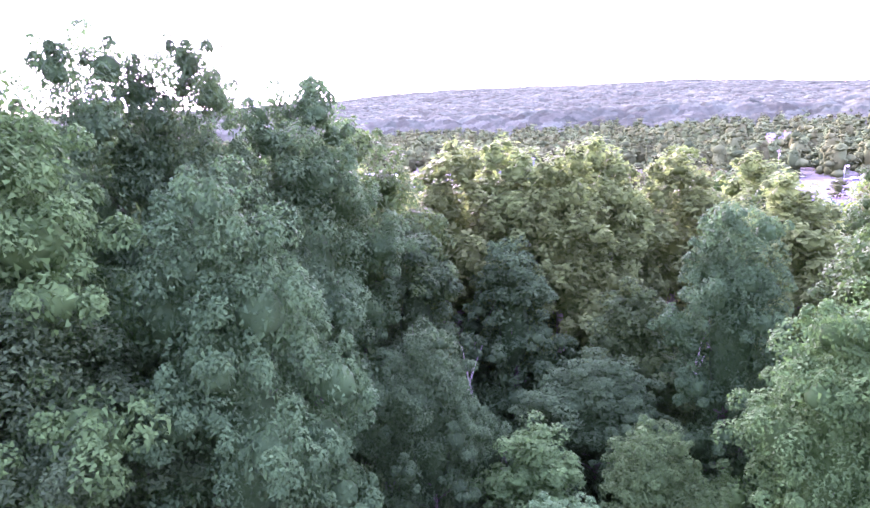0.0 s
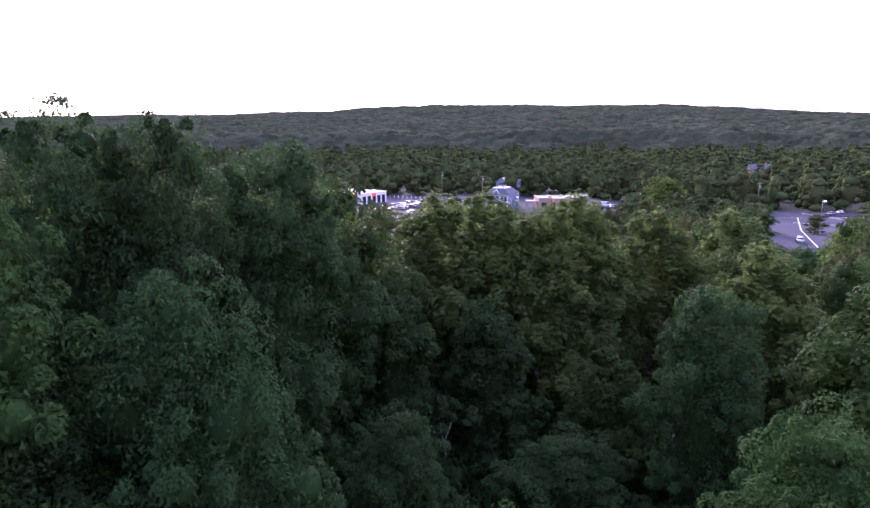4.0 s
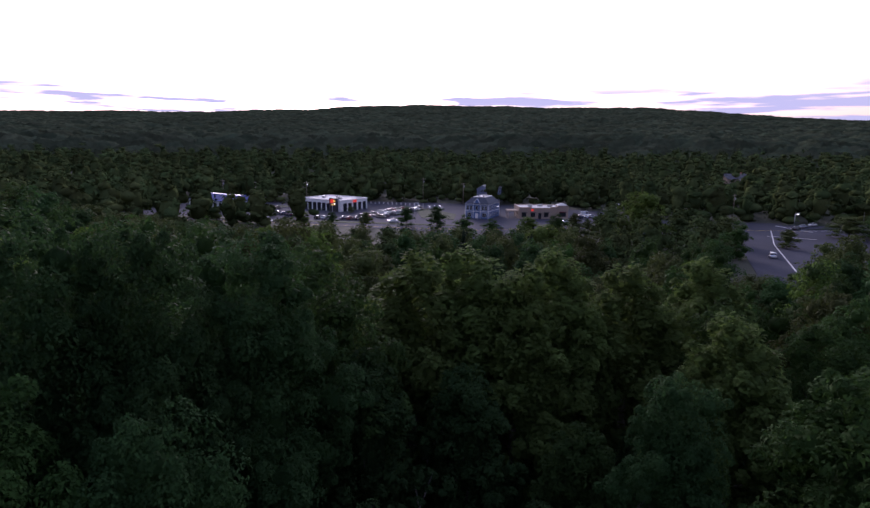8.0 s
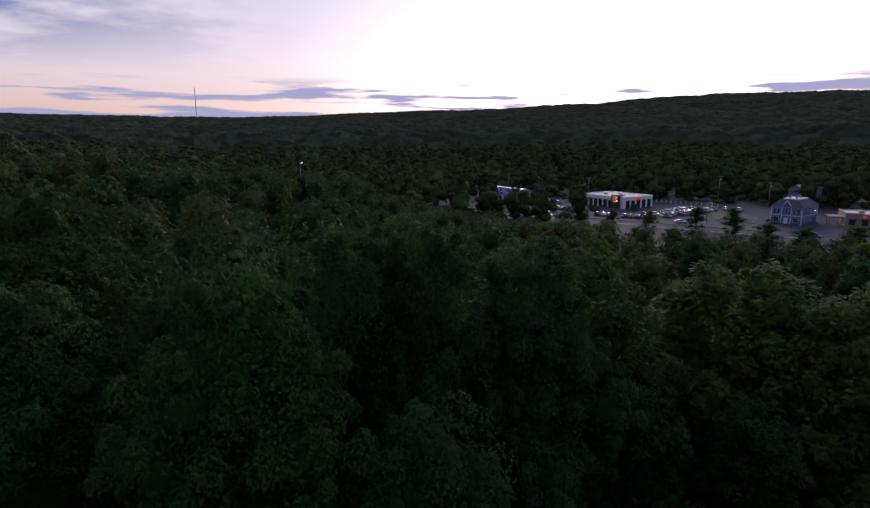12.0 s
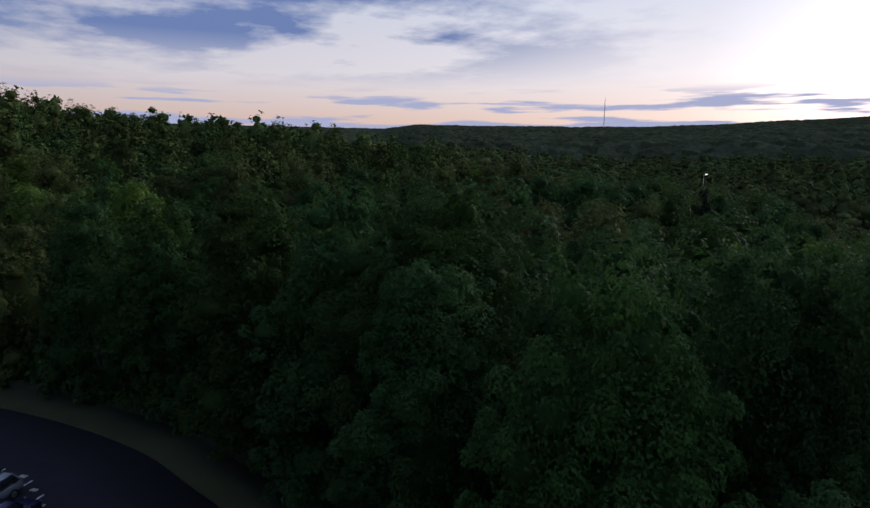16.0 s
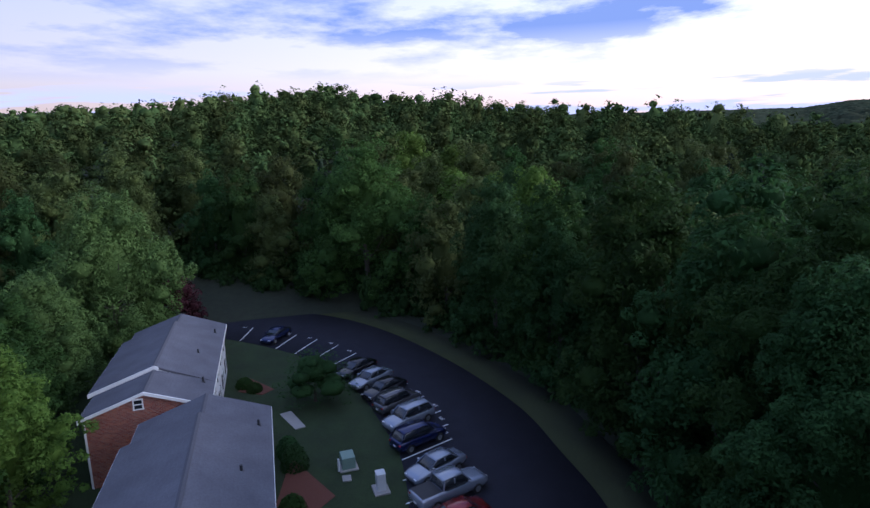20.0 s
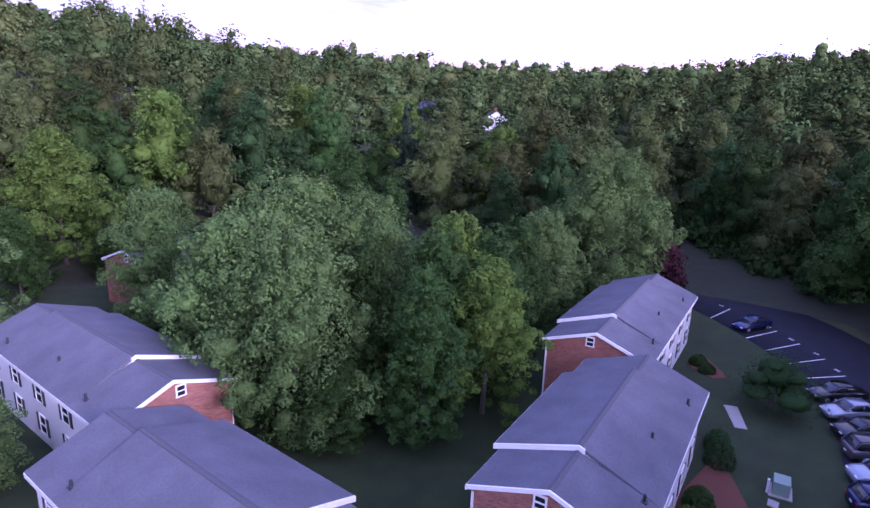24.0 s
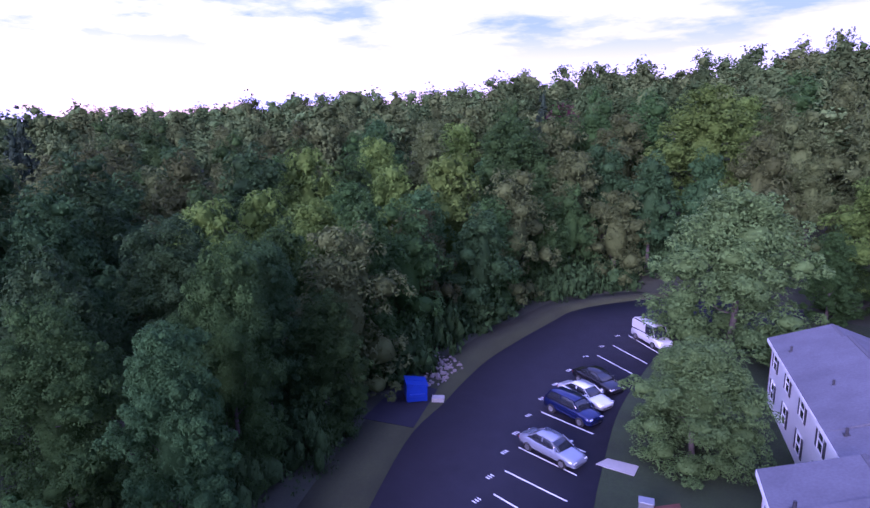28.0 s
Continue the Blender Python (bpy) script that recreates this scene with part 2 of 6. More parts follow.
def box(name, x0, x1, y0, y1, z0, z1, mat, parent=None, bevel=0.02, m=None, label=""):
    bm = bmesh.new()
    box_bm(bm, x0, x1, y0, y1, z0, z1, bevel)
    me = bm_mesh(name, bm, mat)
    if parent is not None:
        return child(name, me, parent, m, label)
    ob = new(name, me)
    if m is not None:
        ob.matrix_world = m
    return ob


def empty(name, m=None, **tags):
    ob = new(name)
    ob.empty_display_size = 0.3
    if m is not None:
        ob.matrix_basis = m
    return tagged(ob, **tags)


def prism_bm(bm, pts, z0, z1):
    """An upright prism over a plan outline; z0 and z1 may be functions of (x, y)."""
    f0 = z0 if callable(z0) else (lambda x, y: z0)
    f1 = z1 if callable(z1) else (lambda x, y: z1)
    lo = [bm.verts.new((x, y, f0(x, y))) for x, y in pts]
    hi = [bm.verts.new((x, y, f1(x, y))) for x, y in pts]
    n = len(pts)
    bm.faces.new(hi)
    bm.faces.new(lo[::-1])
    for i in range(n):
        bm.faces.new((lo[i], lo[(i + 1) % n], hi[(i + 1) % n], hi[i]))


# ---------------------------------------------------------------- ground
KNOT_R = np.array([0, 50, 84, 110, 150, 250, 400, 700, 1300, 2400, 4500.0])
KNOT_A = np.array([0, 25, 45, 65, 85, 110, 135, 160, 180, 205, 225, 250, 275, 320, 345, 360.0])
KNOT_H = np.array([
    [0, -1.5, -5, -7, -9, -9, -9, 2, 38, 142, 90],
    [0, -1, -2, -4, -7, -9, -9, 2, 34, 100, 80],
    [0, 0, 0, 1, 1, -5, -6, 0, 24, 74, 60],
    [0, 0, 0, 2, 6, 12, 5, 10, 26, 82, 70],
    [0, 0, 0, 4, 10, 20, 20, 30, 45, 90, 80],
    [0, 0, 0, 4, 15, 29.5, 36, 44, 60, 90, 90],
    [0, 0, 0, 3, 9, 20, 31, 42, 55, 78, 80],
    [0, 0, 0, 5, 15, 26.5, 32, 42, 50, 60, 60],
    [0, 0, 0, 10, 26, 36, 40, 43, 50, 60, 60],
    [0, 0, 0, 8, 20, 30, 34, 38, 42, 48, 50],
    [0, 0, 0, 5, 14, 23, 26, 29, 34, 40, 45],
    [0, 0, 0, 3, 9, 16, 18, 17, 30, 60, 50],
    [0, 0, 0, -1, -2, -5, -5, 0, 20, 50, 50],
    [0, -1, -5, -7, -9, -9, -9, 0, 34, 72, 60],
    [0, -1, -5, -7, -9, -9, -9, 2, 40, 136, 90],
    [0, -1.5, -5, -7, -9, -9, -9, 2, 38, 142, 90]])


def ground_z(x, y):
    """Height of the ground; x and y may be arrays."""
    x, y = np.asarray(x, float), np.asarray(y, float)
    r = np.hypot(x, y)
    a = np.degrees(np.arctan2(-x, y)) % 360
    i = np.clip(np.searchsorted(KNOT_A, a, side="right") - 1, 0, len(KNOT_A) - 2)
    j = np.clip(np.searchsorted(KNOT_R, r, side="right") - 1, 0, len(KNOT_R) - 2)
    u = (a - KNOT_A[i]) / (KNOT_A[i + 1] - KNOT_A[i])
    v = np.clip((r - KNOT_R[j]) / (KNOT_R[j + 1] - KNOT_R[j]), 0, 1)
    u, v = u * u * (3 - 2 * u), v
    return (KNOT_H[i, j] * (1 - u) + KNOT_H[i + 1, j] * u) * (1 - v) + (KNOT_H[i, j + 1] * (1 - u) + KNOT_H[i + 1, j + 1] * u) * v


def gz(x, y):
    return float(ground_z(x, y))


M_soil = material("forest_floor", (0.026, 0.032, 0.015), 0.95, var=0.5, scale=1.2, coarse=0.4, bump=0.6, bscale=6)
RR = np.concatenate([np.linspace(2, 150, 75), np.geomspace(156, 4500, 60)])
AA = np.radians(np.arange(0, 360, 2.0))
X, Y = -np.outer(RR, np.sin(AA)), np.outer(RR, np.cos(AA))
Zg = ground_z(X, Y)
V = np.concatenate([np.stack([X, Y, Zg], -1).reshape(-1, 3), [[0, 0, 0]]])
na, nr = len(AA), len(RR)
Q = []
for i in range(nr - 1):
    k = np.arange(na)
    Q.append(np.stack([i * na + k, i * na + (k + 1) % na, (i + 1) * na + (k + 1) % na, (i + 1) * na + k], -1))
Q = np.concatenate(Q)
me = grid_mesh("ground", V, Q, M_soil, True)
ground = tagged(new("ground", me), label="dark leaf-littered forest floor rising to wooded hills", category="ground", kind="structure")
bm = bmesh.new()
vs = [bm.verts.new((-2.0 * sin(a), 2.0 * cos(a), 0)) for a in AA]
bm.faces.new(vs)
child("ground_patch", bm_mesh("ground_patch", bm, M_soil), ground)

# ---------------------------------------------------------------- car parks, lawns
def smooth_line(pts, n=6):
    """Catmull-Rom through plan points."""
    out = []
    P = [np.array(p, float) for p in pts]
    for i in range(len(P) - 1):
        p0, p1, p2, p3 = P[max(i - 1, 0)], P[i], P[i + 1], P[min(i + 2, len(P) - 1)]
        for k in range(n):
            t = k / n
            out.append(0.5 * (2 * p1 + (p2 - p0) * t + (2 * p0 - 5 * p1 + 4 * p2 - p3) * t * t + (3 * p1 - p0 - 3 * p2 + p3) * t ** 3))
    out.append(P[-1])
    return [tuple(p) for p in out]


# outer and inner edge of the drive that runs round the courtyard buildings
OUTER = smooth_line([(-84, -60), (-80.5, -44), (-78.5, -30), (-73, -19.5), (-63, -9), (-52.5, -1), (-44.4, 2.8), (-35.9, 6), (-20, 8.5), (-6, 6.5), (6, -1), (13.5, -11), (19, -21), (23, -29), (24.5, -34.7), (25.9, -39.3), (27.5, -46.6), (28.4, -59), (28.2, -67), (22.6, -78), (14, -88)])
INNER = smooth_line([(-72, -60), (-69, -46), (-66.6, -36), (-64.3, -29.9), (-62.5, -26.4), (-59, -21.7), (-53.3, -16.2), (-47, -12.2), (-41.7, -9.3), (-33, -6.8), (-22, -5), (-10, -7), (0, -13), (5, -20), (8.7, -29), (10.4, -34), (12.8, -42), (14.2, -50), (14.9, -57), (14.5, -66), (11, -74), (4, -82)])
M_asphalt = material("asphalt", (0.017, 0.0172, 0.025), 0.85, spec=0.25, var=0.25, scale=9, coarse=0.35, bump=0.35, bscale=60)
M_grass = material("lawn_grass", (0.017, 0.032, 0.006), 0.95, var=0.6, scale=6, coarse=0.6, bump=0.6, bscale=25)
M_verge = material("verge_grass", (0.032, 0.038, 0.010), 0.95, var=0.4, scale=4, coarse=0.5, bump=0.6, bscale=20)
M_paint = material("road_paint", (0.72, 0.72, 0.7), 0.7, var=0.15, scale=12)
M_white = material("white_paint", (0.78, 0.78, 0.76), 0.55, var=0.06, scale=4)
M_concrete = material("concrete", (0.30, 0.29, 0.27), 0.85, var=0.15, scale=6, coarse=0.25, bump=0.2)
M_mulch = material("bark_mulch", (0.12, 0.042, 0.025), 0.95, var=0.4, scale=14, bump=0.8, bscale=40)


def resample(line, n):
    P = np.array(line)
    d = np.concatenate([[0], np.cumsum(np.hypot(*np.diff(P, axis=0).T))])
    s = np.linspace(0, d[-1], n)
    return np.stack([np.interp(s, d, P[:, 0]), np.interp(s, d, P[:, 1])], -1)


def strip(name, left, right, zl, mat, n=160, **tags):
    a, b = resample(left, n), resample(right, n)
    V = np.concatenate([np.c_[a, np.full(n, zl)], np.c_[b, np.full(n, zl)], np.c_[a, np.full(n, zl - 0.3)], np.c_[b, np.full(n, zl - 0.3)]])
    k = np.arange(n - 1)
    Q = np.concatenate([np.stack([k, n + k, n + k + 1, k + 1], -1), np.stack([2 * n + k, k, k + 1, 2 * n + k + 1], -1), np.stack([n + k, 3 * n + k, 3 * n + k + 1, n + k + 1], -1)])
    return tagged(new(name, grid_mesh(name, V, Q, mat)), kind="structure", **tags)


strip("road", OUTER, INNER, 0.06, M_asphalt, label="dark asphalt drive with angled parking bays", category="road")


def offset(line, d):
    P = resample(line, 160)
    t = np.gradient(P, axis=0)
    t /= np.hypot(t[:, 0], t[:, 1])[:, None]
    return [tuple(p) for p in P + np.c_[-t[:, 1], t[:, 0]] * d]


strip("verge", offset(OUTER, 4.2), OUTER, 0.03, M_verge, label="dry mown grass verge along the drive", category="grass verge")
bm = bmesh.new()
lawn = [tuple(p) for p in resample(INNER, 60)]
f = bm.faces.new([bm.verts.new((x, y, 0.035)) for x, y in lawn])
bmesh.ops.triangulate(bm, faces=[f])
tagged(new("lawn", bm_mesh("lawn", bm, M_grass)), label="shaded mown lawn of the courtyard", category="lawn", kind="structure")

# painted bays: inner ends and directions along both car parks
def bay_line(p, q):
    p, q = Vector((*p, 0)), Vector((*q, 0))
    d = (q - p).normalized()
    s = Vector((-d.y, d.x, 0)) * 0.06
    bm = bmesh.new()
    bm.faces.new([bm.verts.new(v + Vector((0, 0, 0.066))) for v in (p + s, p - s, q - s, q + s)])
    return bm_mesh("bay_line", bm, M_paint)


BAYS_W = [((-66.6, -35.7), (-71.8, -36.5)), ((-64.3, -29.9), (-69.6, -29.4)), ((-62.9, -26.9), (-68.1, -26.1)), ((-61, -24.1), (-66.3, -22.7)), ((-59, -21.7), (-63.8, -19.7))]
BAYS_W += [((-56.6, -19.3), (-61, -16.7)), ((-54.2, -17.0), (-58.5, -14.2)), ((-51.7, -14.8), (-56, -11.9)), ((-49.2, -12.8), (-53.2, -9.7)), ((-46.7, -11.1), (-50.3, -7.6)), ((-44.2, -10), (-47.8, -6.6)), ((-41.7, -9.3), (-45.4, -5.9)), ((-39, -8.6), (-42.3, -4.8)), ((-36.3, -7.8), (-39.4, -3.9)), ((-33.4, -7.0), (-36.3, -3.0))]
BAYS_S = [((10.4, -29.1), (15.1, -29.5)), ((9.6, -26.3), (14.2, -26.9)), ((11.25, -32), (16.0, -32.6)), ((12.1, -35), (16.9, -35.4)), ((12.8, -37.7), (17.6, -38.4)), ((13.4, -40.8), (18.3, -41.7)), ((13.9, -43.9), (18.8, -45)), ((14.4, -47.1), (19.3, -48.6)), ((14.9, -50.4), (19.5, -52.8)), ((14.9, -53.8), (19.5, -56.5)), ((14.9, -57.2), (19.5, -60.6))]
markings = tagged(new("road_marking"), label="white painted parking bay lines on asphalt", category="road marking", kind="structure")
for p, q in BAYS_W + BAYS_S:
    child("bay_line", bay_line(p, q), markings)

# ---------------------------------------------------------------- trees
rng = np.random.default_rng(7)


def leaf_tris(P, N, size, rng, aspect=0.62):
    """Pointed, drooping leaf sprays at P, facing about N: three corners each."""
    n = len(P)
    R = rng.normal(size=(n, 3))
    U = np.cross(N, R); U /= np.linalg.norm(U, axis=1)[:, None] + 1e-9
    W = np.cross(N, U)
    s = (size * rng.uniform(0.6, 1.35, n))[:, None]
    back = P - U * s * 0.42
    return np.stack([back + W * s * aspect * 0.5, P + U * s * 0.58 + np.array([0, 0, -0.22]) * s, back - W * s * aspect * 0.5], 1)


def tri_mesh(name, V, mat, extra=None):
    """Loose triangles (n, 3, 3), and quads of a second array of corners if given."""
    me = bpy.data.meshes.new(name)
    V = np.asarray(V, dtype=np.float32).reshape(-1, 3)
    idx = np.arange(len(V), dtype=np.int32)
    start = np.arange(0, len(V), 3, dtype=np.int32)
    if extra is not None:
        B, Q = extra
        start = np.concatenate([start, len(idx) + np.arange(0, Q.size, 4, dtype=np.int32)])
        idx = np.concatenate([idx, (Q + len(V)).ravel().astype(np.int32)])
        V = np.concatenate([V, B.astype(np.float32)])
    me.vertices.add(len(V)); me.vertices.foreach_set("co", V.ravel())
    me.loops.add(len(idx)); me.loops.foreach_set("vertex_index", idx)
    me.polygons.add(len(start)); me.polygons.foreach_set("loop_start", start)
    me.materials.append(mat)
    me.update(calc_edges=True)
    return me


def unit(v):
    return v / (np.linalg.norm(v, axis=1)[:, None] + 1e-9)


def spread_dirs(r, n, low=-0.6):
    """n directions spread evenly over the sphere down to z = low, jittered."""
    k = np.arange(n)
    z = 1 - (1 - low) * (k + 0.5) / n
    a = k * pi * (3 - 5 ** 0.5) + r.uniform(0, 6)
    q = np.sqrt(1 - z * z)
    return unit(np.stack([q * np.cos(a), q * np.sin(a), z], -1) + r.normal(size=(n, 3)) * 0.9 / n ** 0.5)


def crown_form(r, masses, leaves, size, tufts=9, ring=9, levels=6, body=0.6, aspect=0.66, flat=0.5, keep=0.55, fill=0.22):
    """Leaf triangles (n, 3, 3) in tufts set over the boughs of a crown, and the close, dark body (corners, quads) inside."""
    T, B, Q = [], [], []
    area = np.array([m[3] * (m[4] + m[5]) for m in masses])
    axis = np.array([masses[0][0], masses[0][1], masses[0][2] - masses[0][5] * 0.3])
    nv = 0
    for m, w in zip(masses, area / area.sum()):
        c, rx, up, dn = np.array(m[:3]), m[3], m[4], m[5]
        k = max(3, int(round(tufts * len(masses) * w)))
        out = unit((c - axis)[None])[0] if np.linalg.norm(c - axis) > 0.2 else np.array([0, 0, 1.0])
        d = spread_dirs(r, k, -0.75)
        d = unit(d + out * 0.42 + r.normal(size=(k, 3)) * 0.22)
        reach = r.uniform(0.7, 1.15, k)[:, None]
        tc = c + d * np.stack([np.full(k, rx), np.full(k, rx), np.where(d[:, 2] > 0, up, dn)], -1) * reach
        tr = rx * r.uniform(0.24, 0.42, k) * (9 / max(tufts, 5)) ** 0.4
        n = max(3, int(leaves * w * (1 - fill) / k))
        # leaves lie over the upper and outer side of each tuft and hang a little at its rim
        e = unit(r.normal(size=(k, n, 3)).reshape(-1, 3) + np.repeat(d * 0.5 + np.array([0, 0, 0.55]), n, 0))
        q = r.uniform(keep, 1.0, k * n)[:, None] ** 0.6
        R = np.repeat(tr, n)[:, None]
        p = np.repeat(tc, n, 0) + e * R * q * np.array([1, 1, flat])
        p[:, 2] -= (R[:, 0] * 0.35) * (e[:, 0] ** 2 + e[:, 1] ** 2) * q[:, 0]
        nn = unit(e * 0.7 + np.array([0, 0, 0.55]) + r.normal(size=e.shape) * 0.32)
        T.append(leaf_tris(p, nn, np.full(len(p), size), r, aspect))
        # thinner leaves in the shade between the tufts
        k2 = int(leaves * w * fill)
        e = unit(r.normal(size=(k2, 3)) + np.array([0, 0, 0.2]))
        p = c + e * np.stack([np.full(k2, rx), np.full(k2, rx), np.where(e[:, 2] > 0, up, dn)], -1) * r.uniform(body, max(0.82, body + 0.08), k2)[:, None]
        T.append(leaf_tris(p, unit(e + r.normal(size=e.shape) * 0.6), np.full(k2, size * 1.25), r, aspect))
        el = np.radians(np.linspace(-84, 86, levels))
        aa = np.arange(ring) * 2 * pi / ring
        g = np.stack([np.outer(np.cos(el), np.cos(aa)), np.outer(np.cos(el), np.sin(aa)), np.repeat(np.sin(el)[:, None], ring, 1)], -1).reshape(-1, 3)
        g = g * np.stack([np.full(len(g), rx), np.full(len(g), rx), np.where(g[:, 2] > 0, up, dn)], -1) * r.uniform(0.75, 1.0, (len(g), 1))
        ids = nv + np.arange(levels * ring).reshape(levels, ring)
        B.append(c + g * body)
        Q.append(np.stack([ids[:-1], np.roll(ids[:-1], -1, 1), np.roll(ids[1:], -1, 1), ids[1:]], -1).reshape(-1, 4))
        nv += levels * ring
    return np.concatenate(T), np.concatenate(B), np.concatenate(Q)


def masses_of(shape, r, h, rad, zb, boughs=11, thick=0.9):
    """Centres and reaches of the leaf masses that make up a crown: a core, and rounded boughs set round its dome and sides."""
    out = []
    if shape == "cone":
        for i in range(7):
            u = i / 7
            out.append((r.uniform(-.3, .3), r.uniform(-.3, .3), zb + (h - zb) * (u + 0.04), rad * (1.02 - u * 0.92), (h - zb) * 0.21, (h - zb) * 0.06))
        return out
    # half-width of the crown at each height, as a share of its reach
    wide = {"broad": lambda u: sin(pi * (0.16 + 0.74 * u ** 1.15)) ** 0.75, "oval": lambda u: sin(pi * (0.20 + 0.72 * u)) ** 0.8,
            "dome": lambda u: cos(0.5 * pi * u ** 1.9) ** 0.7 * min(1, 0.75 + u), "tall": lambda u: sin(pi * (0.22 + 0.68 * u)) ** 0.6}[shape]
    share = 0.40 * (18 / max(boughs, 8)) ** 0.3
    mid = zb + (h - zb) * 0.48
    out.append((0, 0, mid, rad * 0.62, (h - mid) * 0.90, (mid - zb) * 0.92))
    for i in range(boughs):
        u = 0.99 * (i + 0.5 + r.uniform(-0.4, 0.4)) / boughs
        a = i * pi * (3 - 5 ** 0.5) + r.uniform(-0.5, 0.5)
        w = rad * share * r.uniform(0.68, 1.25) * (0.8 if u > 0.85 else 1.0)
        edge_r = rad * wide(min(u, 1.0))
        q = max(0.0, edge_r - w * 0.75) * r.uniform(0.82, 1.22)
        z = zb + u * (h - zb) - w * 0.55 + r.uniform(-0.03, 0.02) * h
        if u > 0.7:
            q *= 0.75
        z = max(z, zb + w * 0.4)
        lift = w * r.uniform(0.7, 1.0) * thick
        out.append((q * cos(a), q * sin(a), min(z, h - lift), w, lift, w * 0.75 * thick))
    return out


def trunk_mesh(name, rng, h, r, limbs, spread, mat, zl=0.35):
    """A tapered, slightly bent trunk with limbs that reach into the crown."""
    V, F = [], []

    def tube(p0, p1, r0, r1, bend, n=7, sides=7):
        base = len(V)
        p0, p1 = np.array(p0, float), np.array(p1, float)
        d = p1 - p0
        ref = np.array([1, 0, 0]) if abs(d[2]) > 0.5 * np.linalg.norm(d) else np.array([0, 0, 1.0])
        a = np.cross(d, ref); a /= np.linalg.norm(a)
        b = np.cross(d, a); b /= np.linalg.norm(b)
        for i in range(n):
            t = i / (n - 1)
            c = p0 + d * t + (a * bend[0] + b * bend[1]) * sin(pi * t)
            rr = r0 + (r1 - r0) * t ** 0.8
            for k in range(sides):
                w = 2 * pi * k / sides
                V.append(c + (a * cos(w) + b * sin(w)) * rr)
        for i in range(n - 1):
            for k in range(sides):
                F.append((base + i * sides + k, base + i * sides + (k + 1) % sides, base + (i + 1) * sides + (k + 1) % sides, base + (i + 1) * sides + k))
    tube((0, 0, -0.4), (rng.uniform(-.4, .4), rng.uniform(-.4, .4), h), r * 1.25, r * 0.25, rng.uniform(-.25, .25, 2))
    for i in range(limbs):
        a = 2.4 * i + rng.uniform(-.3, .3)
        z = h * (zl + (0.9 - zl) * i / max(1, limbs))
        s = spread * rng.uniform(0.5, 0.85)
        tube((0, 0, z), (s * cos(a), s * sin(a), z + s * rng.uniform(0.5, 1.0)), r * 0.42, r * 0.08, rng.uniform(-.4, .4, 2), 5, 5)
    return mesh_of(name, V, F, mat, True)


M_bark = material("tree_bark", (0.06, 0.05, 0.04), 0.95, var=0.4, scale=6, bump=0.8, bscale=14)
M_bark_pale = material("pale_bark", (0.20, 0.18, 0.15), 0.9, var=0.35, scale=5, bump=0.5, bscale=12)
LEAF = {
    "ash": material("ash_leaves", (0.033, 0.076, 0.022), 0.8, var=0.2, scale=0.5, island=0.22, obvar=0.22, trans=0.4, spec=0.12),
    "maple": material("maple_leaves", (0.036, 0.080, 0.018), 0.8, var=0.2, scale=0.5, island=0.22, obvar=0.25, trans=0.4, spec=0.12),
    "bright": material("fresh_leaves", (0.082, 0.142, 0.024), 0.8, var=0.2, scale=0.5, island=0.22, obvar=0.15, trans=0.4, spec=0.12),
    "oak": material("oak_leaves", (0.062, 0.084, 0.024), 0.8, var=0.2, scale=0.5, island=0.22, obvar=0.3, trans=0.35, spec=0.12),
    "pear": material("pear_leaves", (0.078, 0.142, 0.038), 0.8, var=0.2, scale=0.5, island=0.22, obvar=0.12, trans=0.25, spec=0.12),
    "dome": material("round_maple_leaves", (0.062, 0.136, 0.030), 0.8, var=0.2, scale=0.5, island=0.22, obvar=0.12, trans=0.4, spec=0.12),
    # leaf colour raised to carry the backlight on the central northern crowns
    "birch": material("backlit_birch_leaves", (0.095, 0.150, 0.036), 0.8, var=0.2, scale=0.5, island=0.22, obvar=0.12, trans=0.5, spec=0.12),
    "pine": material("pine_needles", (0.018, 0.034, 0.017), 0.8, var=0.2, scale=0.5, island=0.22, obvar=0.2, trans=0.1, spec=0.12),
    "purple": material("purple_leaves", (0.055, 0.018, 0.022), 0.8, var=0.2, scale=0.5, island=0.22, obvar=0.1, trans=0.15, spec=0.12),
}


def make_tree(kind, leaf, h, rad, zb, shape, leaves, size, seed, boughs=16, tufts=9, flat=0.6, bark=None, label="", category="tree", limbs=9):
    """One tree at the origin: trunk and crown under an Empty at its foot."""
    r = np.random.default_rng(seed)
    t = empty(kind, label=label, category=category)
    T, B, Q = crown_form(r, masses_of(shape, r, h, rad, zb, boughs, 1.5 if flat > 1 else 0.9), leaves, size, tufts, body=0.52 if leaves > 12000 else 0.62, flat=flat)
    child("crown", tri_mesh("crown", T, LEAF[leaf], (B, Q)), t)
    child("trunk", trunk_mesh("trunk", r, h * 0.62, 0.014 * h + 0.05, limbs, rad * 0.45, bark or M_bark), t)
    return t


LIB = {}


def lib(key, **kw):
    LIB[key] = kw


PLACED = []


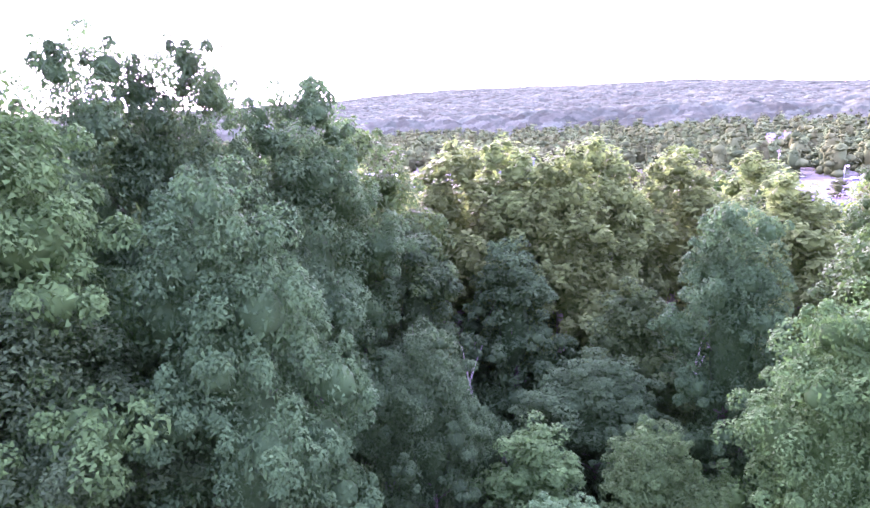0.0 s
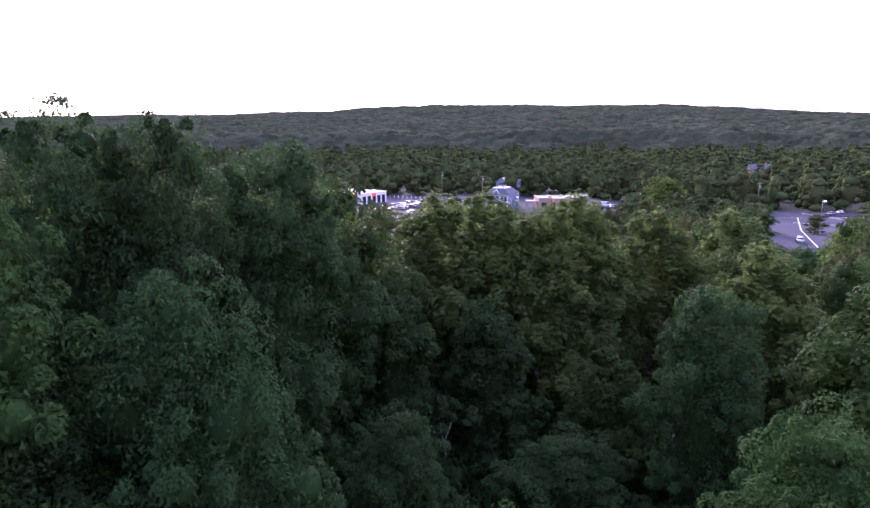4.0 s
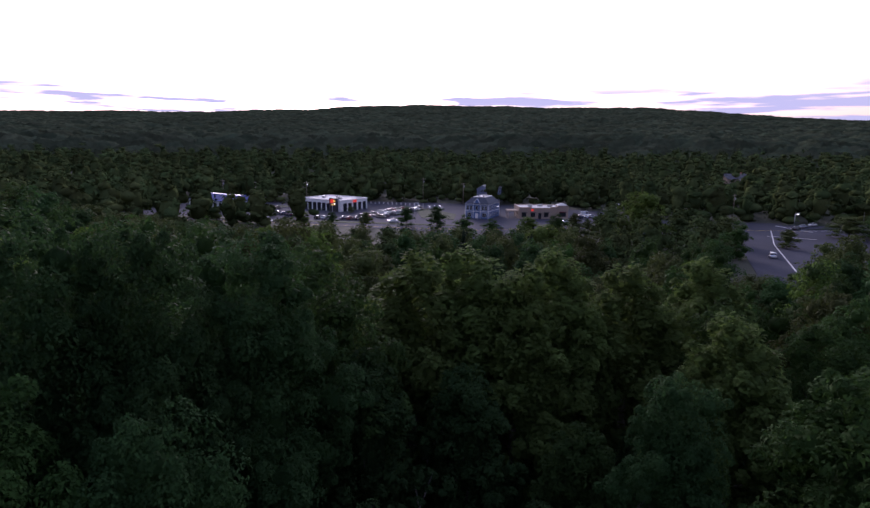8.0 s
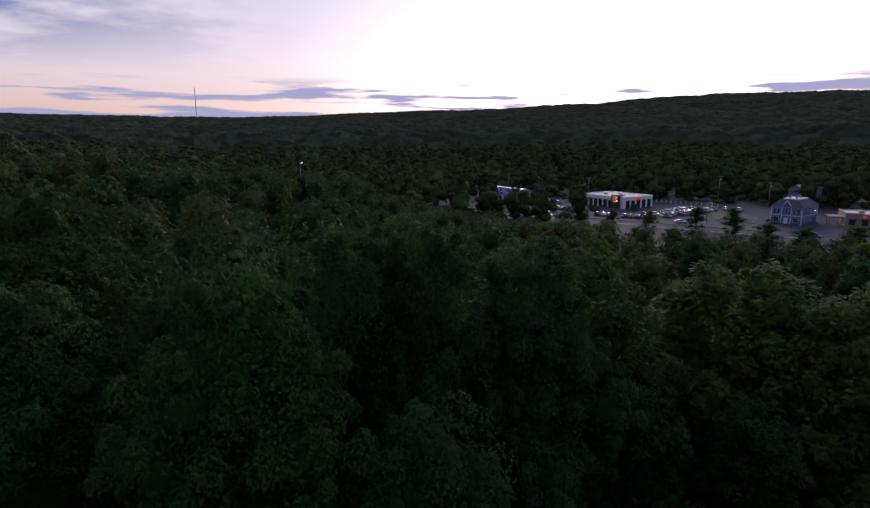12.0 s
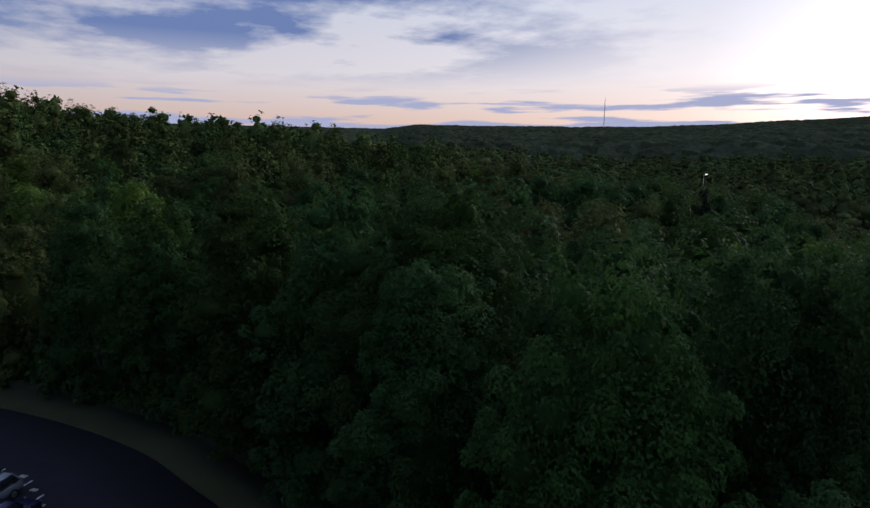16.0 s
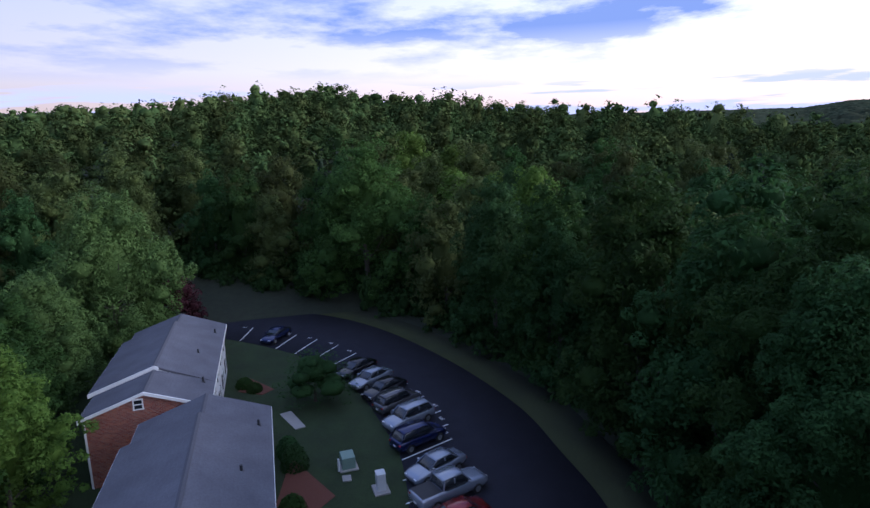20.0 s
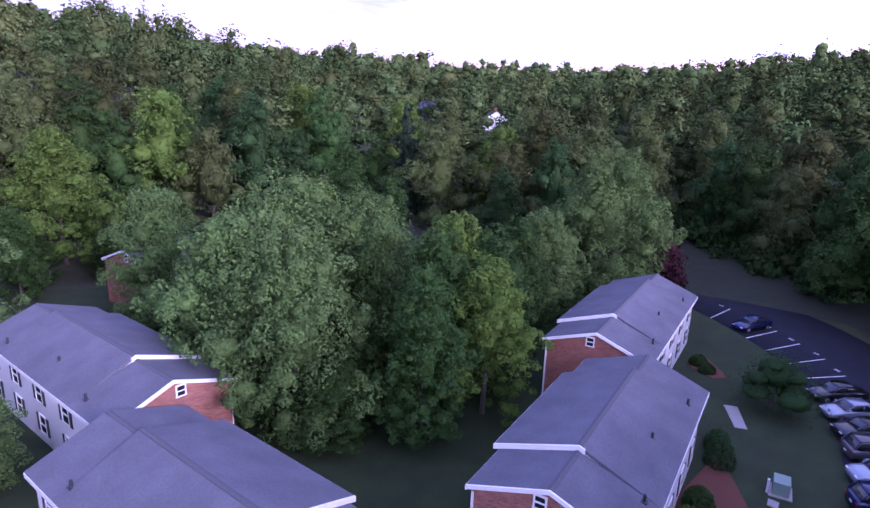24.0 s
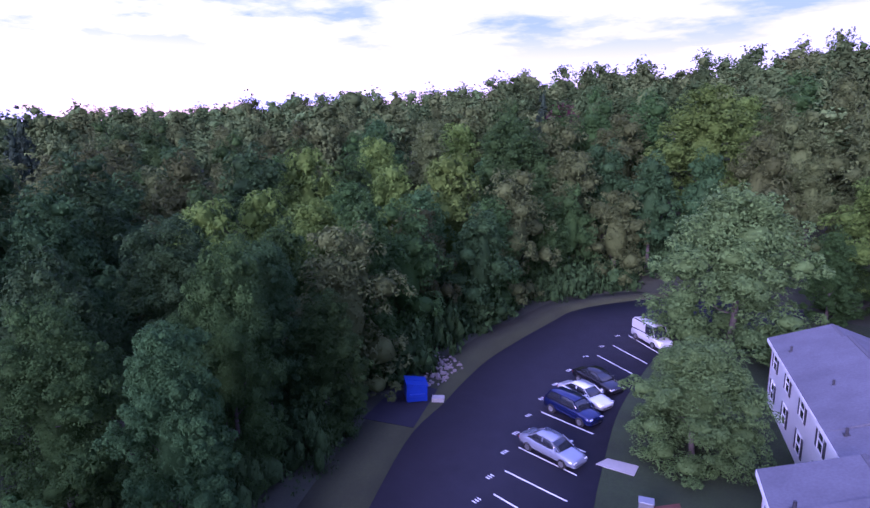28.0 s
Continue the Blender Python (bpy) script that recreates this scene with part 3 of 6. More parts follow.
def plant(key, x, y, top, rz=0.0, wide=1.0, label="", seed=None):
    """A tree of a library kind with its crown's top at height top."""
    kw = LIB[key]
    z = gz(x, y) - 0.05
    s = (top - z) / kw["h"]
    m = pose(x, y, z, 0, 0, rz)
    if "made" not in kw:
        t = make_tree(kw["name"], kw["leaf"], kw["h"], kw["rad"], kw["zb"], kw["shape"], kw["leaves"], kw["size"], kw["seed"], kw.get("boughs", 14), kw.get("tufts", 9), kw.get("flat", 0.6), kw.get("bark"), kw["label"], "tree", kw.get("limbs", 9))
        kw["made"] = t
        t.matrix_basis = m
    else:
        t = copy_thing(kw["made"], m)
    t.scale = (s * wide, s * wide, s)
    if label:
        tagged(t, label=label)
    tagged(t, group=kw.get("group", ""))
    PLACED.append((x, y, kw["rad"] * s * wide))
    return t


# near trees, dense leaves
def kind_of(key, name, leaf, h, rad, zb, shape, seed, label, group, **kw):
    lib(key, name=name, leaf=leaf, h=h, rad=rad, zb=zb, shape=shape, seed=seed, label=label, group=group, **kw)


SIDE, WOODS = "trees beside the drive", "woodland trees"
T_ASH, T_MAPLE, T_YOUNG = "tall ash tree with grey-green drooping leaf sprays", "broad green maple tree with a billowing crown", "young maple with fresh yellow-green leaves"
T_PEAR = "ornamental pear tree with a dense pale green crown"
MID = dict(leaves=22000, size=0.30, boughs=26, tufts=9)
kind_of("ash1", "ash_tree", "ash", 20, 6.0, 1.5, "broad", 11, T_ASH, SIDE, **MID)
kind_of("ash2", "ash_tree", "ash", 20, 5.2, 1.5, "tall", 12, T_ASH, SIDE, **MID)
kind_of("maple1", "maple_tree", "maple", 20, 6.0, 1.5, "broad", 13, T_MAPLE, SIDE, **MID)
kind_of("maple2", "maple_tree", "maple", 20, 5.0, 1.5, "oval", 14, "oval-crowned green maple tree", SIDE, **MID)
kind_of("bright1", "maple_tree", "bright", 15, 4.8, 1.5, "oval", 15, T_YOUNG, SIDE, leaves=24000, size=0.25, boughs=22)
kind_of("pear1", "pear_tree", "pear", 14, 5.2, 0.4, "oval", 16, T_PEAR, "courtyard trees", leaves=38000, size=0.205, boughs=28, tufts=10, flat=0.9)
kind_of("pear2", "pear_tree", "pear", 14, 5.6, 0.6, "broad", 17, T_PEAR, "courtyard trees", leaves=38000, size=0.205, boughs=28, tufts=10, flat=0.9)
kind_of("dome1", "maple_tree", "dome", 14, 5.4, 1.0, "dome", 19, "round-crowned maple standing clear of the woods", SIDE, leaves=30000, size=0.21, boughs=28)
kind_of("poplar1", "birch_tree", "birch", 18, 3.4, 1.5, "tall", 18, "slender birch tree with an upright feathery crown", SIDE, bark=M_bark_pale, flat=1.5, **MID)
# the nearest ones, with single leaf sprays to be seen
FINE = dict(leaves=88000, size=0.175, boughs=32, tufts=12)
kind_of("n_ash1", "ash_tree", "ash", 20, 6.0, 1.5, "broad", 111, T_ASH, SIDE, **FINE)
kind_of("n_ash2", "ash_tree", "ash", 20, 5.2, 1.5, "tall", 112, T_ASH, SIDE, **FINE)
kind_of("n_maple1", "maple_tree", "maple", 20, 6.0, 1.5, "broad", 113, T_MAPLE, SIDE, **FINE)
kind_of("n_bright1", "maple_tree", "maple", 15, 4.8, 1.2, "oval", 115, "young maple with fine green leaves", SIDE, leaves=60000, size=0.155, boughs=26, tufts=11)
# middle distance
FAR = dict(leaves=6500, size=0.47, limbs=4, boughs=14, tufts=8)
kind_of("m_maple", "woodland_maple", "maple", 20, 6.6, 1.2, "broad", 21, "broad-crowned deciduous tree in the woods", WOODS, **FAR)
kind_of("m_oak", "woodland_oak", "oak", 20, 7.0, 1.2, "broad", 22, "olive-green oak in the woods", WOODS, **FAR)
kind_of("m_oak2", "woodland_oak", "oak", 20, 6.4, 1.2, "dome", 27, "round-crowned olive-green oak in the woods", WOODS, **FAR)
kind_of("m_ash", "woodland_ash", "ash", 21, 6.2, 1.2, "tall", 23, "tall grey-green ash in the woods", WOODS, **FAR)
kind_of("m_bright", "woodland_maple", "bright", 18, 5.9, 1.2, "oval", 24, "fresh yellow-green deciduous tree in the woods", WOODS, **FAR)
kind_of("m_pine", "pine_tree", "pine", 23, 4.6, 1.5, "cone", 25, "dark pine rising above the woods", "woodland pines", **FAR)
kind_of("m_purple", "plum_tree", "purple", 9, 4.2, 0.6, "dome", 26, "dark purple-leaved plum tree", "purple trees", leaves=5000, size=0.4)

for key, x, y, top, rz, wide in (
        # north side
        ("n_ash1", -7.3, 15.2, 17.3, 0, 0.70), ("n_ash2", -11.4, 12.4, 14.8, 40, 0.95), ("n_ash1", -13.5, 19.8, 22.1, 80, 0.66), ("n_ash2", -10.6, 21.3, 21.9, 20, 0.66), ("n_ash2", -7.6, 25.0, 20.9, 130, 0.8),
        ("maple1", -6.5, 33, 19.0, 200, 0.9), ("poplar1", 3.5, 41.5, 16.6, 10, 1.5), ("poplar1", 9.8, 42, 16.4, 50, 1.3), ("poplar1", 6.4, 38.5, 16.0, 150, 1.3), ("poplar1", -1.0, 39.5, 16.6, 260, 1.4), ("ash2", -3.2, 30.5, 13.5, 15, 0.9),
        ("n_ash2", 11.6, 24.8, 14.4, 300, 0.8), ("n_bright1", 11.0, 16.0, 12.6, 0, 0.8), ("n_bright1", 15.5, 15.5, 14.5, 90, 0.8), ("n_ash1", -2.0, 20.5, 10.6, 60, 0.8), ("n_ash2", 2.6, 15.2, 6.4, 75, 1.2), ("n_maple1", 6.0, 18.0, 7.3, 175, 1.0),
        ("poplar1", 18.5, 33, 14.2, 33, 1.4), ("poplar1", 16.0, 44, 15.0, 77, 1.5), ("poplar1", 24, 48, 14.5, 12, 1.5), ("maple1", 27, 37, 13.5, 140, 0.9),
        ("maple2", 2.0, 19.0, 7.0, 0, 1.3), ("n_ash1", 5.5, 24.5, 7.5, 30, 1.5), ("n_maple1", -1.5, 14.0, 6.5, 60, 1.4), ("maple2", 8.5, 29.0, 9.5, 120, 1.2), ("ash2", 2.5, 33.0, 11.5, 10, 1.0), ("maple1", 13.5, 20.5, 10.5, 50, 0.8),
        # along the west drive
        ("n_maple1", -13.6, 13.6, 21.6, 300, 0.75), ("n_ash1", -20, 20, 21.6, 33, 0.85), ("n_maple1", -29.5, 15.8, 22.8, 90, 0.95), ("n_ash2", -24.5, 12.8, 20.0, 45, 0.9), ("ash1", -37, 12.5, 22.5, 205, 0.9), ("maple1", -46, 8.7, 22.6, 260, 0.9),
        ("ash2", -33.0, 22, 23.0, 22, 1.0), ("maple2", -52, 11, 20.5, 100, 1.0), ("maple1", -60, 2.5, 20.5, 10, 0.9), ("ash1", -66, -3.5, 20, 60, 0.85), ("ash2", -56, 3, 17, 120, 0.8),
        ("dome1", -86.2, -24.2, 24.6, 0, 0.98), ("pear2", -60.5, -47.5, 19.6, 30, 0.93), ("pear1", -66, -52, 17.5, 200, 1.1),
        # courtyard
        ("pear2", -15.5, -36.0, 15.5, 100, 0.95), ("maple2", -22.5, -29.5, 13.6, 10, 0.9), ("pear2", -18.0, -45.5, 18.2, 0, 1.05), ("pear1", -12.5, -42.0, 16.6, 80, 1.0), ("maple2", -26.2, -34.2, 15.4, 160, 1.0), ("bright1", -31, -38.5, 15.0, 40, 0.9), ("pear2", -24, -42, 16.5, 45, 0.9), ("maple2", -21.5, -36.5, 14.6, 220, 0.85),
        ("maple2", -33, -36.5, 14.0, 50, 1.2), ("bright1", -29, -31.0, 13.0, 150, 1.0), ("maple2", -40, -41, 13.5, 250, 1.1), ("pear1", -47.5, -45.5, 13.5, 20, 1.0), ("pear1", 10.2, -63.5, 17.3, 0, 1.25), ("pear1", 6.2, -39.0, 8.8, 120, 1.3), ("bright1", -1.2, -88.0, 19.4, 10, 1.15), ("pear1", -9.6, -61.8, 15.8, 15, 0.9), ("m_oak", -21.4, -92, 19.8, 60, 0.9), ("m_maple", -9, -99, 21.5, 30, 0.9), ("maple2", 3.5, -78, 11.5, 200, 1.0), ("bright1", 24.5, -101, 29.4, 80, 1.2), ("maple2", -33.1, -67, 19.8, 33, 0.75), ("m_ash", -36, -96, 19, 10, 0.9), ("m_oak2", 9, -97, 18.5, 10, 0.9), ("bright1", -27, -63, 15.0, 80, 1.0), ("maple2", -41, -70, 14.5, 130, 0.9), ("m_ash", -58, -66, 15, 100, 0.9), ("bright1", -71.7, -84, 20, 10, 1.1), ("m_maple", -52, -98, 18, 0, 0.9),
        # low growth under the courtyard trees
        ("maple2", 2.5, -84, 8.0, 15, 1.7), ("maple2", -6.5, -84.5, 7.0, 95, 1.8), ("maple2", -11.5, -72, 7.5, 45, 1.7), ("maple2", -2.5, -92.5, 9.0, 215, 1.7),
        ("maple2", -17, -33, 6.5, 0, 1.9), ("bright1", -23.5, -36.5, 7.0, 50, 1.9), ("maple2", -14.5, -39.5, 7.0, 100, 1.9), ("maple2", -28.5, -36.5, 7.0, 150, 1.9), ("pear1", -19.5, -49.5, 8.0, 200, 1.6), ("maple2", -35.5, -42.5, 7.0, 20, 1.8), ("maple2", -12.5, -55, 8.0, 20, 1.8), ("maple2", -60, -54, 9.0, 20, 1.7), ("pear1", 8.0, -42.5, 7.0, 10, 1.2),
        # beside the south drive
        ("n_ash2", 22.0, -11.5, 13.5, 200, 0.8), ("n_maple1", 27.5, -8.5, 14.0, 140, 0.9), ("n_maple1", 27.5, -25.0, 11.0, 20, 0.9), ("n_maple1", 18.5, -4.0, 9.0, 60, 1.2), ("n_maple1", 26.5, -17.2, 16.0, 0, 0.7), ("n_ash2", 34.0, -17.6, 16.8, 30, 1.0), ("n_ash2", 30.0, -22.0, 15.0, 60, 0.8), ("maple1", 48.5, -46.3, 17.0, 90, 0.95), ("ash1", 42, -52, 16.0, 10, 0.8), ("maple1", 47.5, -80, 25.3, 40, 1.05), ("ash2", 53, -19, 20.4, 70, 1.0), ("maple2", 37.5, -29, 14.5, 150, 1.0), ("bright1", 42, -36, 15.5, 200, 1.0), ("ash1", 33, -10, 15.5, 100, 0.8)):
    plant(key, x, y, top, rz, wide)


def inside(poly, x, y):
    c = False
    for i in range(len(poly)):
        (x1, y1), (x2, y2) = poly[i - 1], poly[i]
        if (y1 > y) != (y2 > y) and x < (x2 - x1) * (y - y1) / (y2 - y1) + x1:
            c = not c
    return c


YARD = [tuple(p) for p in resample(offset(OUTER, 5.0), 50)] + [(-2, -93), (-52, -95), (-58, -80), (-68, -64)]
# the shopping strip and its roads stay free of trees
VALLEY = [(-135, 262), (-137, 318), (-95, 328), (-30, 335), (45, 320), (85, 292), (100, 262), (135, 252), (165, 247), (190, 247), (230, 263), (237, 250), (202, 222), (160, 200), (112, 130), (82, 138), (110, 205), (60, 232), (35, 222), (15, 195), (0, 222), (-60, 243)]


# how high the tree tops reach, as seen from over the drive: a view stays open to the strip in the valley
CAP_A = [-60, -36, -32, -28.5, -27, -18, -14, -8, 10, 14, 20, 26, 32, 45, 60]
CAP_E = [-6, -7, -11, -11, -5.6, -5.0, -7.5, -7.8, -7.8, -7.7, -7.1, -6.2, -3.8, -1.5, 3]


def cap_z(x, y):
    a = (np.degrees(np.arctan2(-np.asarray(x), np.asarray(y))) + 180) % 360 - 180
    e = np.interp(a, CAP_A, CAP_E, left=-6, right=30)
    r = np.hypot(x, y)
    # and to the houses on the far side of the courtyard
    gap = (a > 139.5) & (a < 143.5) | (a > 145.5) & (a < 148.5)
    e = np.where(gap, -1.5, e)
    return np.where((r < 236) & (a > -60) & (a < 60) | (r < 192) & gap, np.where((r < 70) & (a < 0) & (a > -60), 20.6, 24.6) + r * np.tan(np.radians(e)), 999.0)


def free(x, y, gap):
    if inside(YARD, x, y) or inside(VALLEY, x, y):
        return False
    return all((x - a) ** 2 + (y - b) ** 2 > (gap + 0.62 * c) ** 2 for a, b, c in PLACED)


# the first row of the woods, close along the drive
edge = resample(offset(OUTER, 8.5), 46)
for i, (x, y) in enumerate(edge[1:-1]):
    if y > 4 and x > -45 or (x > 4 and y > -26):
        continue
    x, y = x + rng.normal() * 1.2, y + rng.normal() * 1.2
    if all((x - a) ** 2 + (y - b) ** 2 > (2.0 + 0.6 * c) ** 2 for a, b, c in PLACED):
        plant(("m_ash", "m_maple", "m_oak", "maple2", "m_maple", "m_oak")[i % 6], x, y, gz(x, y) + rng.uniform(13.5, 18.5), rng.uniform(0, 360), rng.uniform(0.8, 0.95))

kinds = ["m_maple", "m_oak", "m_ash", "m_oak2", "m_oak", "m_ash", "m_maple", "m_oak2", "m_bright"]
count = 0
tries = 0
while count < 330 and tries < 14000:
    tries += 1
    r = 26 + 96 * rng.uniform() ** 0.7
    a = rng.uniform(radians(-58), radians(268))
    x, y = -r * sin(a), r * cos(a)
    if not free(x, y, 3.6):
        continue
    deg = degrees(a) % 360
    near = r < 48
    top_h = rng.uniform(16, 21) * (0.8 if deg > 330 or deg < 8 else 1.0)
    key = kinds[rng.integers(len(kinds))]
    if r > 100 and rng.uniform() < 0.06:
        key = "m_pine"
    if near:
        key = ("maple1", "ash1", "ash2", "maple2")[rng.integers(4)]
    top = min(gz(x, y) + top_h, float(cap_z(x, y)) - rng.uniform(0, 1.5))
    if top - gz(x, y) < 5:
        continue
    plant(key, x, y, top, rng.uniform(0, 360), rng.uniform(0.78, 1.0) * min(1.5, max(1.0, 15 / (top - gz(x, y)))))
    count += 1
for x, y, top in ((-71.5, -46.8, 7.4), (60, -118, 29)):
    plant("m_purple", x, y, top)

# far woods: single crowns joined, too many to count
def far_crowns(name, n, r0, r1, a0, a1, quads, seed, leaf, gap):
    r = np.random.default_rng(seed)
    grid = {}
    cs = []
    for _ in range(n * 6):
        if len(cs) >= n:
            break
        q = (r0 * r0 + (r1 * r1 - r0 * r0) * r.uniform()) ** 0.5
        a = radians(r.uniform(a0, a1))
        x, y = -q * sin(a), q * cos(a)
        k = (int(x // gap), int(y // gap))
        if any((u, v) in grid and (grid[u, v][0] - x) ** 2 + (grid[u, v][1] - y) ** 2 < gap * gap for u in (k[0] - 1, k[0], k[0] + 1) for v in (k[1] - 1, k[1], k[1] + 1)):
            continue
        if inside(VALLEY, x, y):
            continue
        grid[k] = (x, y)
        cs.append((x, y))
    cs = np.array(cs)
    z = ground_z(cs[:, 0], cs[:, 1])
    az = np.degrees(np.arctan2(-cs[:, 0], cs[:, 1])) % 360
    H = r.uniform(11.5, 21, len(cs)) + 1.0 * np.exp(-((az - 168) / 16) ** 2); R = r.uniform(3.9, 5.9, len(cs)) * gap / 7.6
    H = np.minimum(H, cap_z(cs[:, 0], cs[:, 1]) - r.uniform(0, 1.5, len(cs)) - z)
    ok = H > 4.5
    cs, z, H, R = cs[ok], z[ok], H[ok], R[ok]
    R = np.minimum(R, H * 0.55)
    # a few crown shapes, turned and scaled for each tree
    sets = []
    for i in range(7):
        ms = masses_of(("dome", "broad", "dome")[i % 3], r, 17.0, 6.2, 0.6, 10 if quads > 200 else 6)
        T, B, Q = crown_form(r, ms, quads, 0.55 if quads > 200 else 1.15, 8 if quads > 200 else 4, 7, 5, 0.55 if quads > 200 else 0.84, 0.9, 0.8, fill=0.4 if quads > 200 else 0.3)
        unit_size = np.array([6.2, 6.2, 17.0])
        sets.append((T / unit_size, B / unit_size, Q))
    Ts, Bs, Qs, nv = [], [], [], 0
    for i in range(7):
        T, B, Q = sets[i]
        sel = np.arange(i, len(cs), 7)
        w = r.uniform(0, 2 * pi, len(sel))
        C, S_ = np.cos(w)[:, None], np.sin(w)[:, None]

        def lay(P):
            P = P.reshape(-1, 3)
            return np.stack([cs[sel, 0:1] + (P[:, 0] * C - P[:, 1] * S_) * R[sel, None], cs[sel, 1:2] + (P[:, 0] * S_ + P[:, 1] * C) * R[sel, None], (z[sel] - 0.3)[:, None] + P[:, 2] * H[sel, None]], -1)
        Ts.append(lay(T).reshape(-1, 3, 3))
        b = lay(B)
        Bs.append(b.reshape(-1, 3))
        Qs.append((nv + np.arange(len(sel))[:, None, None] * len(B) + Q[None]).reshape(-1, 4))
        nv += b.shape[0] * b.shape[1]
    return new(name, tri_mesh(name, np.concatenate(Ts), LEAF[leaf], (np.concatenate(Bs), np.concatenate(Qs))))


LEAF["far"] = material("distant_leaves", (0.056, 0.076, 0.028), 1.0, var=0.3, scale=0.3, coarse=0.35, island=0.18, spec=0.0, cell=0.12)
LEAF["wood"] = material("woodland_leaves", (0.054, 0.080, 0.026), 1.0, var=0.2, scale=0.3, coarse=0.3, island=0.2, spec=0.0, cell=0.11)
LEAF["hill"] = material("hill_leaves", (0.040, 0.050, 0.030), 1.0, var=0.55, scale=0.12, coarse=0.5, spec=0.0, cell=0.07)
for seed, (a0, a1, r0, r1, n, leaves, gap) in enumerate((
        (-58, 62, 112, 232, 430, 1000, 10.4), (62, 160, 112, 232, 340, 1900, 10.8), (160, 268, 112, 232, 380, 1900, 10.8),
        (-58, 62, 228, 430, 950, 150, 11.0), (62, 160, 228, 430, 700, 130, 11.5), (160, 268, 228, 410, 560, 130, 11.5), (-58, 64, 425, 760, 1300, 80, 13.0))):
    tagged(far_crowns("woodland", n, r0, r1, a0, a1, leaves, 40 + seed, "far" if a0 < 0 else "wood", gap), label="dense deciduous woods over the hillside", category="woods", kind="stuff")


# low growth that closes the foot of the woods
def undergrowth(name, n, seed):
    r = np.random.default_rng(seed)
    T0 = [crown_form(r, masses_of("dome", r, 1.0, 0.9, 0.0, 4), 240, 0.15, 5, 6, 4, 0.58, 0.9, fill=0.4) for _ in range(4)]
    T1 = [crown_form(r, masses_of("dome", r, 1.0, 0.9, 0.0, 6), 1300, 0.06, 7, 6, 4, 0.58, 0.7, fill=0.4) for _ in range(3)]
    foot = resample(offset(OUTER, 9.5), 200)
    Ts, Bs, Qs, nv, k = [], [], [], 0, 0
    while k < n:
        if k < 500:
            x, y = foot[r.integers(len(foot))] + r.normal(size=2) * 3.0
        elif k < 800:
            x, y = r.uniform(-16, 34), r.uniform(14, 52)
        else:
            q = 18 + 102 * r.uniform() ** 0.6
            a = radians(r.uniform(-58, 268))
            x, y = -q * sin(a), q * cos(a)
        if k >= 800 and hypot(x, y) < 50 or hypot(x, y) < 19 or inside(YARD, x, y) or inside(VALLEY, x, y):
            continue
        k += 1
        h, w, e = r.uniform(2.0, 5.5), r.uniform(1.8, 3.2), r.uniform(0, 6.3)
        z = gz(x, y)
        h = min(h, max(1.0, float(cap_z(x, y)) - z))
        T, B, Q = T0[k % 4] if hypot(x, y) > 42 else T1[k % 3]
        M = np.array([[cos(e) * w, -sin(e) * w, 0], [sin(e) * w, cos(e) * w, 0], [0, 0, h]])
        o = np.array([x, y, z - 0.2])
        Ts.append(T @ M.T + o); Bs.append(B @ M.T + o); Qs.append(Q + nv)
        nv += len(B)
    return new(name, tri_mesh(name, np.concatenate(Ts), LEAF["under"], (np.concatenate(Bs), np.concatenate(Qs))))


LEAF["under"] = material("undergrowth_leaves", (0.028, 0.056, 0.016), 0.9, var=0.3, scale=0.3, island=0.4, spec=0.05, coarse=0.3)
tagged(undergrowth("undergrowth", 1900, 91), label="dark leafy undergrowth at the edge of the woods", category="bushes", kind="stuff")

